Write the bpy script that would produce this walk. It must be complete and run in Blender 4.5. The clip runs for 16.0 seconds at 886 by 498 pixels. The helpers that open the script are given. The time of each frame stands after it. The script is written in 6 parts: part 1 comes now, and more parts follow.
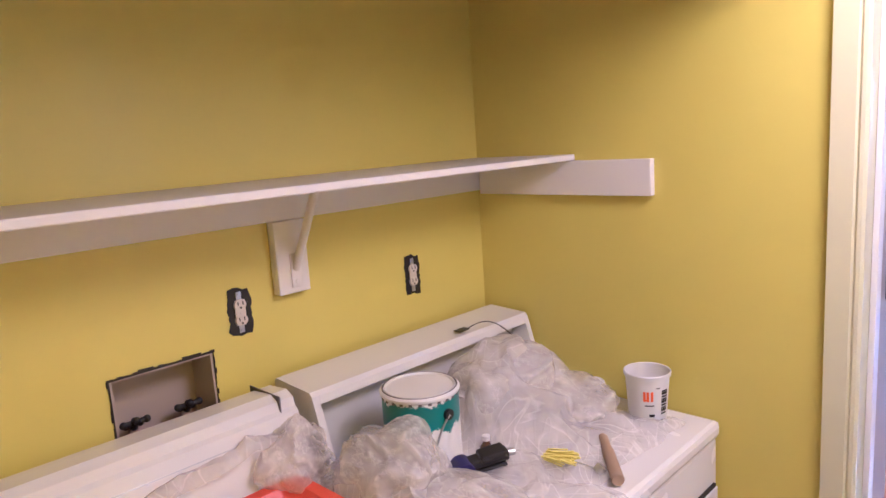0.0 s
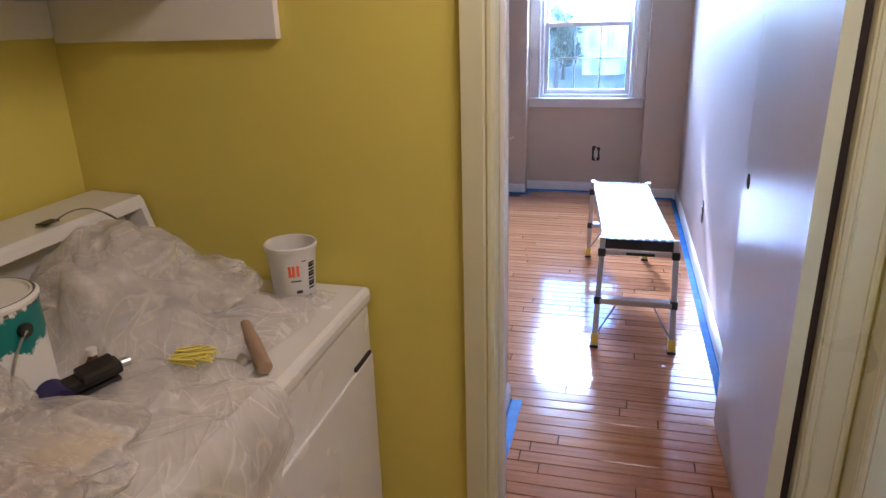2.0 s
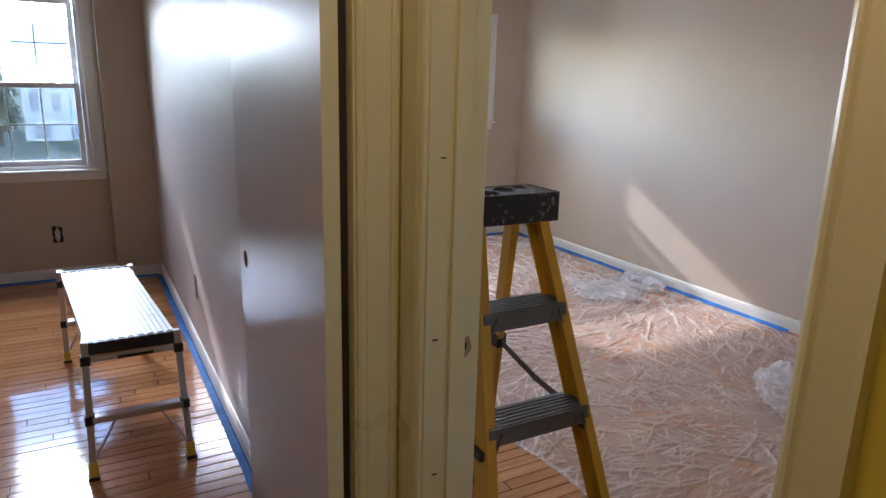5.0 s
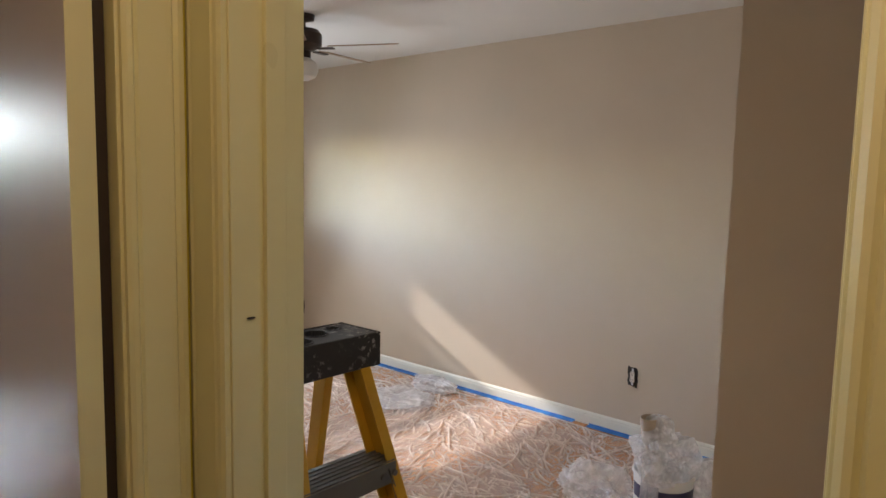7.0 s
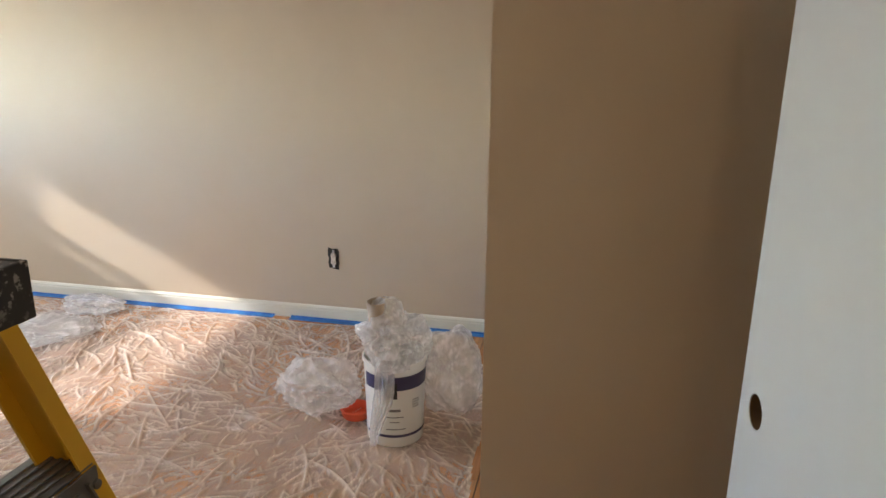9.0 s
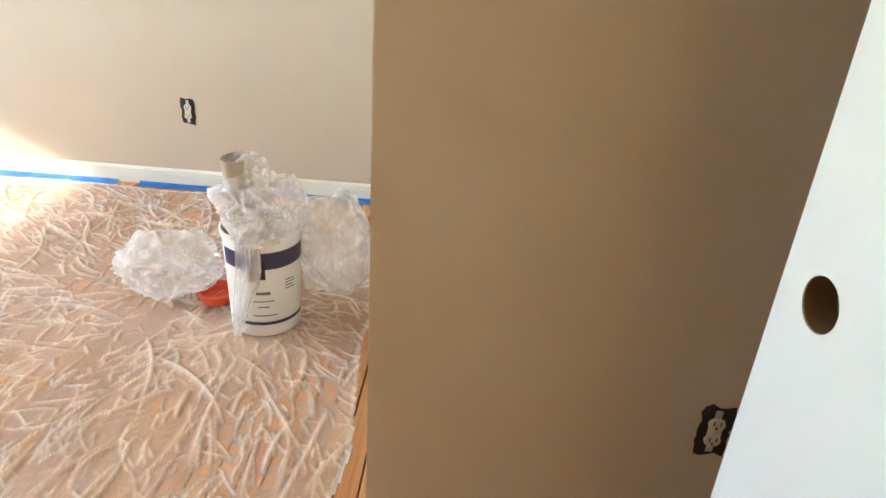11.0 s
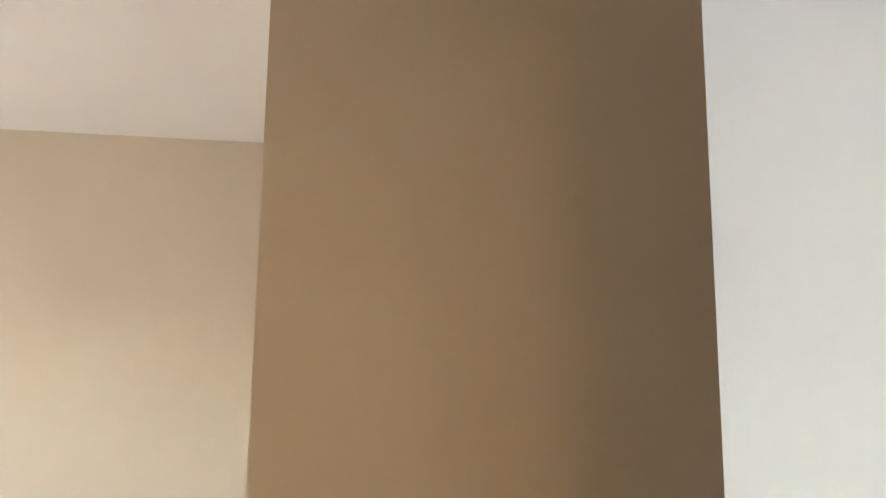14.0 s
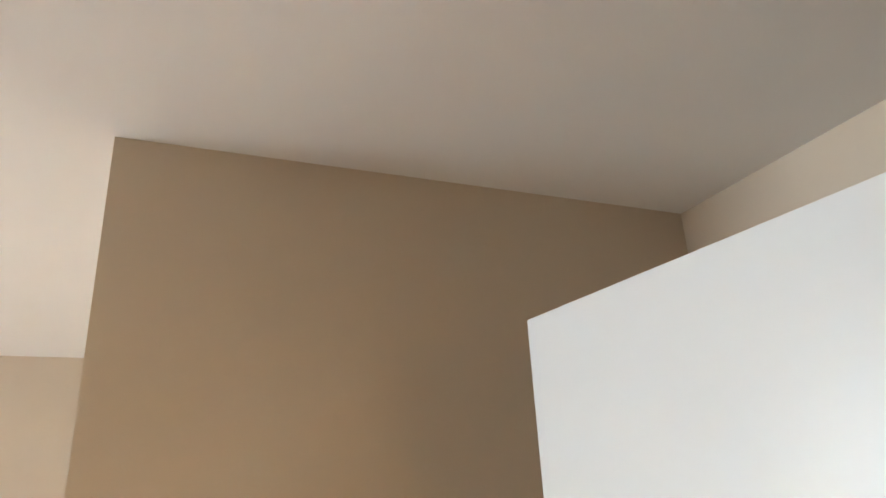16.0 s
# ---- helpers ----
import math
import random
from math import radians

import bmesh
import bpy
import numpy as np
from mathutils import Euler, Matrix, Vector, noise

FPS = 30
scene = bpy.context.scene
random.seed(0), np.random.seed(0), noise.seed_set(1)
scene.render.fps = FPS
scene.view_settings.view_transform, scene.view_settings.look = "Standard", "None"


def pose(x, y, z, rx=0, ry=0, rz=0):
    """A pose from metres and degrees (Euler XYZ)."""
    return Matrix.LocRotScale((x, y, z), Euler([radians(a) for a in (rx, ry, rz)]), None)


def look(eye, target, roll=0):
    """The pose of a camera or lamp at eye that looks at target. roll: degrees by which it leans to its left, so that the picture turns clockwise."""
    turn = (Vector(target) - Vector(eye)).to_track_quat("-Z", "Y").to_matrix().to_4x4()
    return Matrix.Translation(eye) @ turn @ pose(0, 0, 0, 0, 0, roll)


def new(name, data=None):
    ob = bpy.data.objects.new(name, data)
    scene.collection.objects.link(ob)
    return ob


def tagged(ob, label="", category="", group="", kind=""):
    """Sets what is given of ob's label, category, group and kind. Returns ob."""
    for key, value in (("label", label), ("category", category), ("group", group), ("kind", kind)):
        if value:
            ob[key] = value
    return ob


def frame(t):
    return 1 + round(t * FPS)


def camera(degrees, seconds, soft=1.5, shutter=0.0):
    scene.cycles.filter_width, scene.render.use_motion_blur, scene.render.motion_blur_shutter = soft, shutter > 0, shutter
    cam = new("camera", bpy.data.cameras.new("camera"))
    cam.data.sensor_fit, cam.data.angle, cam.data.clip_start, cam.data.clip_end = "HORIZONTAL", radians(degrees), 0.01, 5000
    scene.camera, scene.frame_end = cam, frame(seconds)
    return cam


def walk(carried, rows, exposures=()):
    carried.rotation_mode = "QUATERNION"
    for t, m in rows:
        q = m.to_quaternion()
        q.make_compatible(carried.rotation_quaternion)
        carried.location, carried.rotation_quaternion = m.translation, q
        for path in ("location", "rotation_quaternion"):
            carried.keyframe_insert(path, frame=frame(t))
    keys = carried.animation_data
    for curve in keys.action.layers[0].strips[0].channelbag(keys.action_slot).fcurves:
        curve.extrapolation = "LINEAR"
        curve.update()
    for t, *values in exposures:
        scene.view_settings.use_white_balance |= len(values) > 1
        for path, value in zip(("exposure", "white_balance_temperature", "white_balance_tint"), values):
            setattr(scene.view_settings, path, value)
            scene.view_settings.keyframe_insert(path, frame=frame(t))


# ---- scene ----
cam = camera(67.1, 16.0)

PATH = [
    (0, (0.455, -0.136, 1.57), (-0.931, 1.268, 1.242), -3.8),
    (0.5, (0.447, -0.129, 1.541), (-0.866, 1.303, 1.063), -1.8),
    (1, (0.446, -0.079, 1.51), (-0.706, 1.444, 0.916), -1.3),
    (1.5, (0.407, -0.038, 1.48), (-0.398, 1.665, 0.808), -2.3),
    (2, (0.383, 0.044, 1.455), (-0.103, 1.866, 0.788), -1.6),
    (2.5, (0.382, 0.158, 1.451), (0.09, 2.033, 0.817), -1.3),
    (3, (0.349, 0.215, 1.456), (0.329, 2.113, 0.825), -1.4),
    (3.5, (0.306, 0.266, 1.45), (0.59, 2.156, 0.862), -0.4),
    (4, (0.314, 0.285, 1.445), (0.841, 2.136, 0.901), 1.1),
    (4.5, (0.341, 0.314, 1.437), (1.063, 2.102, 0.908), 1.6),
    (5, (0.392, 0.364, 1.446), (1.327, 2.062, 0.954), 1.5),
    (5.2, (0.408, 0.379, 1.455), (1.417, 2.056, 1.038), 1.8),
    (7.5, (0.512, 0.711, 1.514), (2.087, 1.927, 1.31), 0.6),
    (8, (0.626, 0.799, 1.484), (2.302, 1.854, 1.208), 1.4),
    (8.5, (0.723, 0.907, 1.448), (2.53, 1.674, 1.065), 2.2),
    (9, (0.786, 1.011, 1.415), (2.67, 1.416, 0.88), 0.5),
    (9.5, (0.831, 1.081, 1.39), (2.701, 1.226, 0.696), 2.5),
    (10, (0.971, 1.057, 1.318), (2.771, 1.137, 0.451), 3.2),
    (12.5, (1.33, 1.08, 1.179), (3.157, 1.054, 0.366), 5.5),
    (13, (1.282, 1.074, 1.288), (3.242, 0.926, 0.918), 3.0),
    (13.5, (1.235, 1.072, 1.431), (3.227, 0.89, 1.457), 2.0),
    (14, (1.22, 1.095, 1.576), (3.179, 0.805, 1.857), 0.6),
    (14.5, (1.187, 1.131, 1.691), (3.099, 0.736, 2.126), -0.9),
    (15, (1.137, 1.15, 1.741), (2.988, 0.691, 2.343), -2.6),
    (15.5, (1.145, 1.123, 1.803), (2.952, 0.619, 2.497), -2.9),
    (16, (1.174, 1.115, 1.862), (2.9, 0.378, 2.553), -2.9),
]
EXPOSURES = [
    (0.0, 6.9, 4250, 38), (0.5, 6.9, 4250, 38), (1.0, 6.8, 4350, 34), (1.5, 6.35, 4400, 28), (2.0, 5.85, 4600, 22), (2.5, 5.28, 4700, 20), (3.0, 4.98, 4650, 20),
    (3.5, 4.8, 4750, 20), (4.5, 4.7, 5200, 18), (5.2, 4.65, 5900, 16), (7.5, 4.75, 6400, 12), (8.5, 4.85, 6500, 11), (9.0, 5.05, 6600, 10), (10.0, 5.65, 6500, 8), (12.5, 6.32, 6750, 2), (13.5, 6.08, 6650, 6), (14.5, 6.0, 6350, 8), (16.0, 6.3, 6300, 8),
]
walk(cam, [(t, look(eye, target, roll)) for t, eye, target, roll in PATH], EXPOSURES)

# ---- world and light ----
SUN_DIR = Vector((0.31, -1.0, -0.53)).normalized()
world = bpy.data.worlds.new("world")
scene.world = world
world.use_nodes = True
wn = world.node_tree
sky = wn.nodes.new("ShaderNodeTexSky")
sky.sky_type = "NISHITA"
sky.sun_disc = False
sky.sun_elevation = math.asin(-SUN_DIR.z)
sky.sun_rotation = math.atan2(-SUN_DIR.x, -SUN_DIR.y)
sky.dust_density = 0.0
sky.air_density = 1.0
sky.ozone_density = 0.6
wn.links.new(sky.outputs[0], wn.nodes["Background"].inputs[0])
wn.nodes["Background"].inputs[1].default_value = 0.105
sun = new("sun", bpy.data.lights.new("sun", "SUN"))
sun.data.energy, sun.data.angle, sun.data.color = 0.20, radians(1.6), (1.0, 0.95, 0.88)
sun.matrix_world = look((0, 0, 0), SUN_DIR)

hall_light = new("hall_lamp_light", bpy.data.lights.new("hall_lamp_light", "POINT"))
hall_light.data.shadow_soft_size = 0.20
hall_light.data.energy, hall_light.data.color = 0.35, (1.0, 0.70, 0.46)
hall_light.matrix_world = pose(0.56, 0.70, 2.07)

# unseen area lamps added outside both windows, standing in for more sky light
for name, width, height, energy, place, tilt, turn in (("bedroom_sky_fill", 1.7, 0.9, 3.1, (2.75, 5.86, 1.55), -68, -37), ("first_room_sky_fill", 1.5, 0.45, 7.5, (0.1125, 6.30, 1.99), -48, -28)):
    window_light = new(name, bpy.data.lights.new(name, "AREA"))
    window_light.data.shape, window_light.data.size, window_light.data.size_y = "RECTANGLE", width, height
    window_light.data.energy, window_light.data.color = energy, (0.85, 0.93, 1.0)
    window_light.matrix_world = pose(*place, tilt, 0, turn)

# ---- helpers of this scene ----


def thing(name, mat4=None, label="", category="", group="", kind=""):
    ob = new(name)
    ob.matrix_basis = mat4 or Matrix()
    return tagged(ob, label, category, group, kind)


def link_mesh(name, bm, material, smooth=False):
    me = bpy.data.meshes.new(name)
    bmesh.ops.recalc_face_normals(bm, faces=bm.faces)
    bm.to_mesh(me)
    bm.free()
    for m in (material if isinstance(material, (list, tuple)) else [material]):
        me.materials.append(m)
    if smooth:
        me.shade_smooth()
        me.set_sharp_from_angle(angle=radians(35))
    return new(name, me)


def part(name, bm, material, parent, label="", smooth=False, at=None):
    ob = link_mesh(name, bm, material, smooth)
    ob.parent = parent
    if at is not None:
        ob.matrix_basis = at
    return tagged(ob, label)


def solid(name, bm, material, label, category="", kind="", group="", smooth=False, at=None):
    ob = link_mesh(name, bm, material, smooth)
    if at is not None:
        ob.matrix_basis = at
    return tagged(ob, label, category, group, kind)


def box(bm, x0, y0, z0, x1, y1, z1, bevel=0.0, m=None, segs=2, mat=0):
    r = bmesh.ops.create_cube(bm, size=1.0)
    bmesh.ops.scale(bm, vec=(abs(x1 - x0), abs(y1 - y0), abs(z1 - z0)), verts=r["verts"])
    bmesh.ops.translate(bm, vec=((x0 + x1) / 2, (y0 + y1) / 2, (z0 + z1) / 2), verts=r["verts"])
    vs = r["verts"]
    fs = list({f for v in vs for f in v.link_faces})
    if bevel:
        es = list({e for v in vs for e in v.link_edges})
        b = bmesh.ops.bevel(bm, geom=es, offset=bevel, segments=segs, affect="EDGES", profile=0.5)
        vs = list({v for v in vs if v.is_valid} | set(b["verts"]))
        fs = list({f for v in vs for f in v.link_faces})
    for f in fs:
        f.material_index = mat
    if m is not None:
        bmesh.ops.transform(bm, matrix=m, verts=vs)
    return vs


def boxes(*rows, bevel=0.0):
    bm = bmesh.new()
    for r in rows:
        box(bm, *r, bevel=bevel)
    return bm


def rod(bm, a, b, r, n=12, r2=None):
    a, b = Vector(a), Vector(b)
    q = (b - a).to_track_quat("Z", "Y").to_matrix().to_4x4()
    m = Matrix.Translation((a + b) / 2) @ q
    bmesh.ops.create_cone(bm, cap_ends=True, segments=n, radius1=r, radius2=r if r2 is None else r2, depth=(b - a).length, matrix=m)


def beam(bm, a, b, w, d, side=(1, 0, 0), bevel=0.0):
    """A straight bar of section w (along side) by d from a to b."""
    a, b = Vector(a), Vector(b)
    z = (b - a).normalized()
    x = (Vector(side) - z * z.dot(Vector(side))).normalized()
    m = Matrix.Translation(a) @ Matrix((x, z.cross(x), z)).transposed().to_4x4()
    return box(bm, -w / 2, -d / 2, 0, w / 2, d / 2, (b - a).length, bevel=bevel, m=m)


def lathe(bm, pts, n=32, centre=(0, 0, 0)):
    """Spins a profile of (radius, height) about the upright through centre."""
    rings = []
    for r, z in pts:
        if r < 1e-5:
            rings.append([bm.verts.new((centre[0], centre[1], centre[2] + z))])
        else:
            rings.append([bm.verts.new((centre[0] + r * math.cos(2 * math.pi * k / n), centre[1] + r * math.sin(2 * math.pi * k / n), centre[2] + z)) for k in range(n)])
    for A, B in zip(rings, rings[1:]):
        for k in range(n):
            j = (k + 1) % n
            if len(A) == 1 and len(B) == 1:
                continue
            if len(A) == 1:
                bm.faces.new((A[0], B[j], B[k]))
            elif len(B) == 1:
                bm.faces.new((A[k], A[j], B[0]))
            else:
                bm.faces.new((A[k], A[j], B[j], B[k]))


def sweep(bm, profile, a, b, across, out):
    """A moulding: profile of (across, out) points carried from a to b, closed at the ends."""
    a, b, u, v = Vector(a), Vector(b), Vector(across), Vector(out)
    A = [bm.verts.new(a + u * p + v * q) for p, q in profile]
    B = [bm.verts.new(b + u * p + v * q) for p, q in profile]
    n = len(profile)
    for k in range(n):
        j = (k + 1) % n
        bm.faces.new((A[k], A[j], B[j], B[k]))
    bm.faces.new(A)
    bm.faces.new(B)


def sheet(bm, nx, ny, f):
    """A grid skin; f(u, v) gives the place."""
    vs = [[bm.verts.new(f(i / nx, j / ny)) for j in range(ny + 1)] for i in range(nx + 1)]
    for i in range(nx):
        for j in range(ny):
            bm.faces.new((vs[i][j], vs[i + 1][j], vs[i + 1][j + 1], vs[i][j + 1]))
    return vs


# ---- materials ----


def base_mat(name, color, rough=0.5, metal=0.0, coat=0.0, spec=0.5):
    m = bpy.data.materials.new(name)
    m.use_nodes = True
    b = m.node_tree.nodes["Principled BSDF"]
    b.inputs["Base Color"].default_value = (*color, 1)
    b.inputs["Roughness"].default_value = rough
    b.inputs["Metallic"].default_value = metal
    b.inputs["Coat Weight"].default_value = coat
    b.inputs["Specular IOR Level"].default_value = spec
    return m, m.node_tree, b


def tex_noise(nt, scale, detail=4.0, rough=0.55, vec=None, stretch=None):
    tc = nt.nodes.new("ShaderNodeTexCoord")
    n = nt.nodes.new("ShaderNodeTexNoise")
    n.inputs["Scale"].default_value = scale
    n.inputs["Detail"].default_value = detail
    n.inputs["Roughness"].default_value = rough
    mp = nt.nodes.new("ShaderNodeMapping")
    if stretch:
        mp.inputs["Scale"].default_value = stretch
    nt.links.new(tc.outputs["Object"], mp.inputs[0])
    nt.links.new(mp.outputs[0], n.inputs["Vector"])
    return n


def ramp(nt, src, a, b, ca, cb):
    r = nt.nodes.new("ShaderNodeMapRange")
    r.inputs["From Min"].default_value, r.inputs["From Max"].default_value = a, b
    r.inputs["To Min"].default_value, r.inputs["To Max"].default_value = ca, cb
    nt.links.new(src, r.inputs["Value"])
    return r.outputs["Result"]


def mixcol(nt, fac, c1, c2):
    mx = nt.nodes.new("ShaderNodeMix")
    mx.data_type = "RGBA"
    for sock, c in ((mx.inputs[6], c1), (mx.inputs[7], c2)):
        if isinstance(c, tuple):
            sock.default_value = (*c, 1)
        else:
            nt.links.new(c, sock)
    if isinstance(fac, float):
        mx.inputs[0].default_value = fac
    else:
        nt.links.new(fac, mx.inputs[0])
    return mx.outputs[2]


def add_bump(nt, b, src, strength, dist):
    bp = nt.nodes.new("ShaderNodeBump")
    bp.inputs["Strength"].default_value, bp.inputs["Distance"].default_value = strength, dist
    nt.links.new(src, bp.inputs["Height"])
    nt.links.new(bp.outputs[0], b.inputs["Normal"])


def painted(name, c1, c2, rough, bump=0.25, grain=260.0, spec=0.5, dist=0.0006, even=False):
    """Rolled wall paint: broad mottling, fine roller stipple."""
    m, nt, b = base_mat(name, c1, rough, spec=spec)
    big = tex_noise(nt, 1.6, 3)
    fine = tex_noise(nt, grain, 2)
    nt.links.new(mixcol(nt, ramp(nt, big.outputs[0], 0.35, 0.65, 0, 1), c1, c2), b.inputs["Base Color"])
    if not even:
        nt.links.new(ramp(nt, tex_noise(nt, 5.0, 3).outputs[0], 0.3, 0.7, rough - 0.05, rough + 0.07), b.inputs["Roughness"])
    add_bump(nt, b, fine.outputs[0], bump, dist)
    return m


M_YELLOW = painted("yellow_wall_paint", (0.73, 0.63, 0.095), (0.70, 0.60, 0.08), 0.50)
M_TAUPE = painted("taupe_wall_paint", (0.585, 0.493, 0.39), (0.56, 0.468, 0.365), 0.62, bump=0.3, spec=0.18)
M_TAUPE_GLOSS = painted("satin_taupe_paint", (0.56, 0.475, 0.43), (0.54, 0.455, 0.41), 0.42, bump=0.06, grain=120.0, dist=0.0002, even=True, spec=0.28)
M_CEIL = painted("ceiling_paint", (0.78, 0.765, 0.74), (0.76, 0.745, 0.72), 0.9, spec=0.2)
M_BASE = painted("cream_white_baseboard_paint", (0.76, 0.74, 0.66), (0.73, 0.71, 0.62), 0.38, bump=0.1)
M_TRIM = painted("cream_trim_paint", (0.70, 0.68, 0.44), (0.66, 0.64, 0.39), 0.32, bump=0.1)
M_WHITE = painted("white_trim_paint", (0.80, 0.785, 0.76), (0.77, 0.755, 0.73), 0.38, bump=0.1)
M_SHELF = painted("white_shelf_paint", (0.80, 0.77, 0.74), (0.77, 0.74, 0.71), 0.45, bump=0.15)
# white leaf; its dimmer, cool window-lit look is put into the colour
M_LEAF = painted("dimmed_white_door_paint", (0.55, 0.565, 0.57), (0.53, 0.545, 0.55), 0.38, bump=0.15, grain=120.0)
M_LEAF_A = painted("satin_door_paint", (0.62, 0.56, 0.54), (0.60, 0.54, 0.52), 0.34, bump=0.06, grain=110.0, dist=0.0002, even=True, spec=0.34)
M_ENAMEL = painted("white_enamel", (0.80, 0.79, 0.77), (0.78, 0.77, 0.75), 0.22, bump=0.02)
M_PLASTERBOARD = painted("raw_board_edge", (0.42, 0.34, 0.24), (0.30, 0.24, 0.16), 0.8)
M_RAW = painted("raw_door_core", (0.20, 0.12, 0.06), (0.12, 0.07, 0.035), 0.85)
M_DARK = base_mat("dark_void", (0.02, 0.018, 0.016), 0.7)[0]
M_GAP_SHADE = base_mat("dark_gap_shade", (0.035, 0.024, 0.018), 0.7)[0]
M_BLACK = base_mat("black_plastic", (0.018, 0.018, 0.02), 0.45)[0]
M_ALU = painted("brushed_aluminium", (0.62, 0.63, 0.65), (0.50, 0.51, 0.53), 0.36, bump=0.05)
M_ALU.node_tree.nodes["Principled BSDF"].inputs["Metallic"].default_value = 0.9
M_YELLOW_PL = painted("yellow_fibreglass", (0.62, 0.36, 0.02), (0.50, 0.28, 0.015), 0.42, bump=0.1)
M_FOOT = base_mat("yellow_foot", (0.75, 0.55, 0.06), 0.5)[0]
M_OUTLET = base_mat("ivory_outlet_plastic", (0.66, 0.60, 0.52), 0.4)[0]
M_VINYL = base_mat("white_vinyl", (0.78, 0.79, 0.80), 0.35)[0]


def tape_mat():
    m, nt, b = base_mat("blue_masking_tape", (0.02, 0.16, 0.50), 0.6)
    n = tex_noise(nt, 14.0, 3)
    nt.links.new(mixcol(nt, ramp(nt, n.outputs[0], 0.3, 0.7, 0, 1), (0.015, 0.12, 0.42), (0.03, 0.22, 0.58)), b.inputs["Base Color"])
    add_bump(nt, b, tex_noise(nt, 300.0, 2).outputs[0], 0.3, 0.0005)
    return m


M_TAPE = tape_mat()


def wood_mat(name, per_object):
    m, nt, b = base_mat(name, (0.4, 0.18, 0.07), 0.14, coat=0.7)
    b.inputs["Coat Roughness"].default_value = 0.05
    if per_object:
        rnd = nt.nodes.new("ShaderNodeObjectInfo").outputs["Random"]
    else:
        rnd = nt.nodes.new("ShaderNodeNewGeometry").outputs["Random Per Island"]
    tone = mixcol(nt, rnd, (0.50, 0.22, 0.085), (0.66, 0.33, 0.14))
    tc = nt.nodes.new("ShaderNodeTexCoord")
    geo = nt.nodes.new("ShaderNodeNewGeometry")
    comb = nt.nodes.new("ShaderNodeVectorMath")
    comb.operation = "MULTIPLY_ADD"
    comb.inputs[1].default_value = (1, 1, 1)
    sh = nt.nodes.new("ShaderNodeVectorMath")
    sh.operation = "SCALE"
    sh.inputs[0].default_value = (7.0, 3.0, 5.0)
    nt.links.new(rnd, sh.inputs["Scale"])
    nt.links.new(geo.outputs["Position"], comb.inputs[0])
    nt.links.new(sh.outputs[0], comb.inputs[2])
    mp = nt.nodes.new("ShaderNodeMapping")
    mp.inputs["Scale"].default_value = (1.6, 38.0, 38.0)
    nt.links.new(comb.outputs[0], mp.inputs[0])
    gr = nt.nodes.new("ShaderNodeTexNoise")
    gr.inputs["Scale"].default_value, gr.inputs["Detail"].default_value = 2.2, 6.0
    nt.links.new(mp.outputs[0], gr.inputs["Vector"])
    f = ramp(nt, gr.outputs[0], 0.42, 0.68, 0, 0.55)
    nt.links.new(mixcol(nt, f, tone, (0.30, 0.12, 0.045)), b.inputs["Base Color"])
    nt.links.new(ramp(nt, tex_noise(nt, 9.0, 3).outputs[0], 0.3, 0.7, 0.09, 0.16), b.inputs["Roughness"])
    add_bump(nt, b, gr.outputs[0], 0.08, 0.0006)
    return m


M_PLANK = wood_mat("red_oak_plank", True)
M_PLANKS = wood_mat("red_oak_planks", False)
M_JOINT = base_mat("floor_joint_shadow", (0.05, 0.022, 0.010), 0.6)[0]


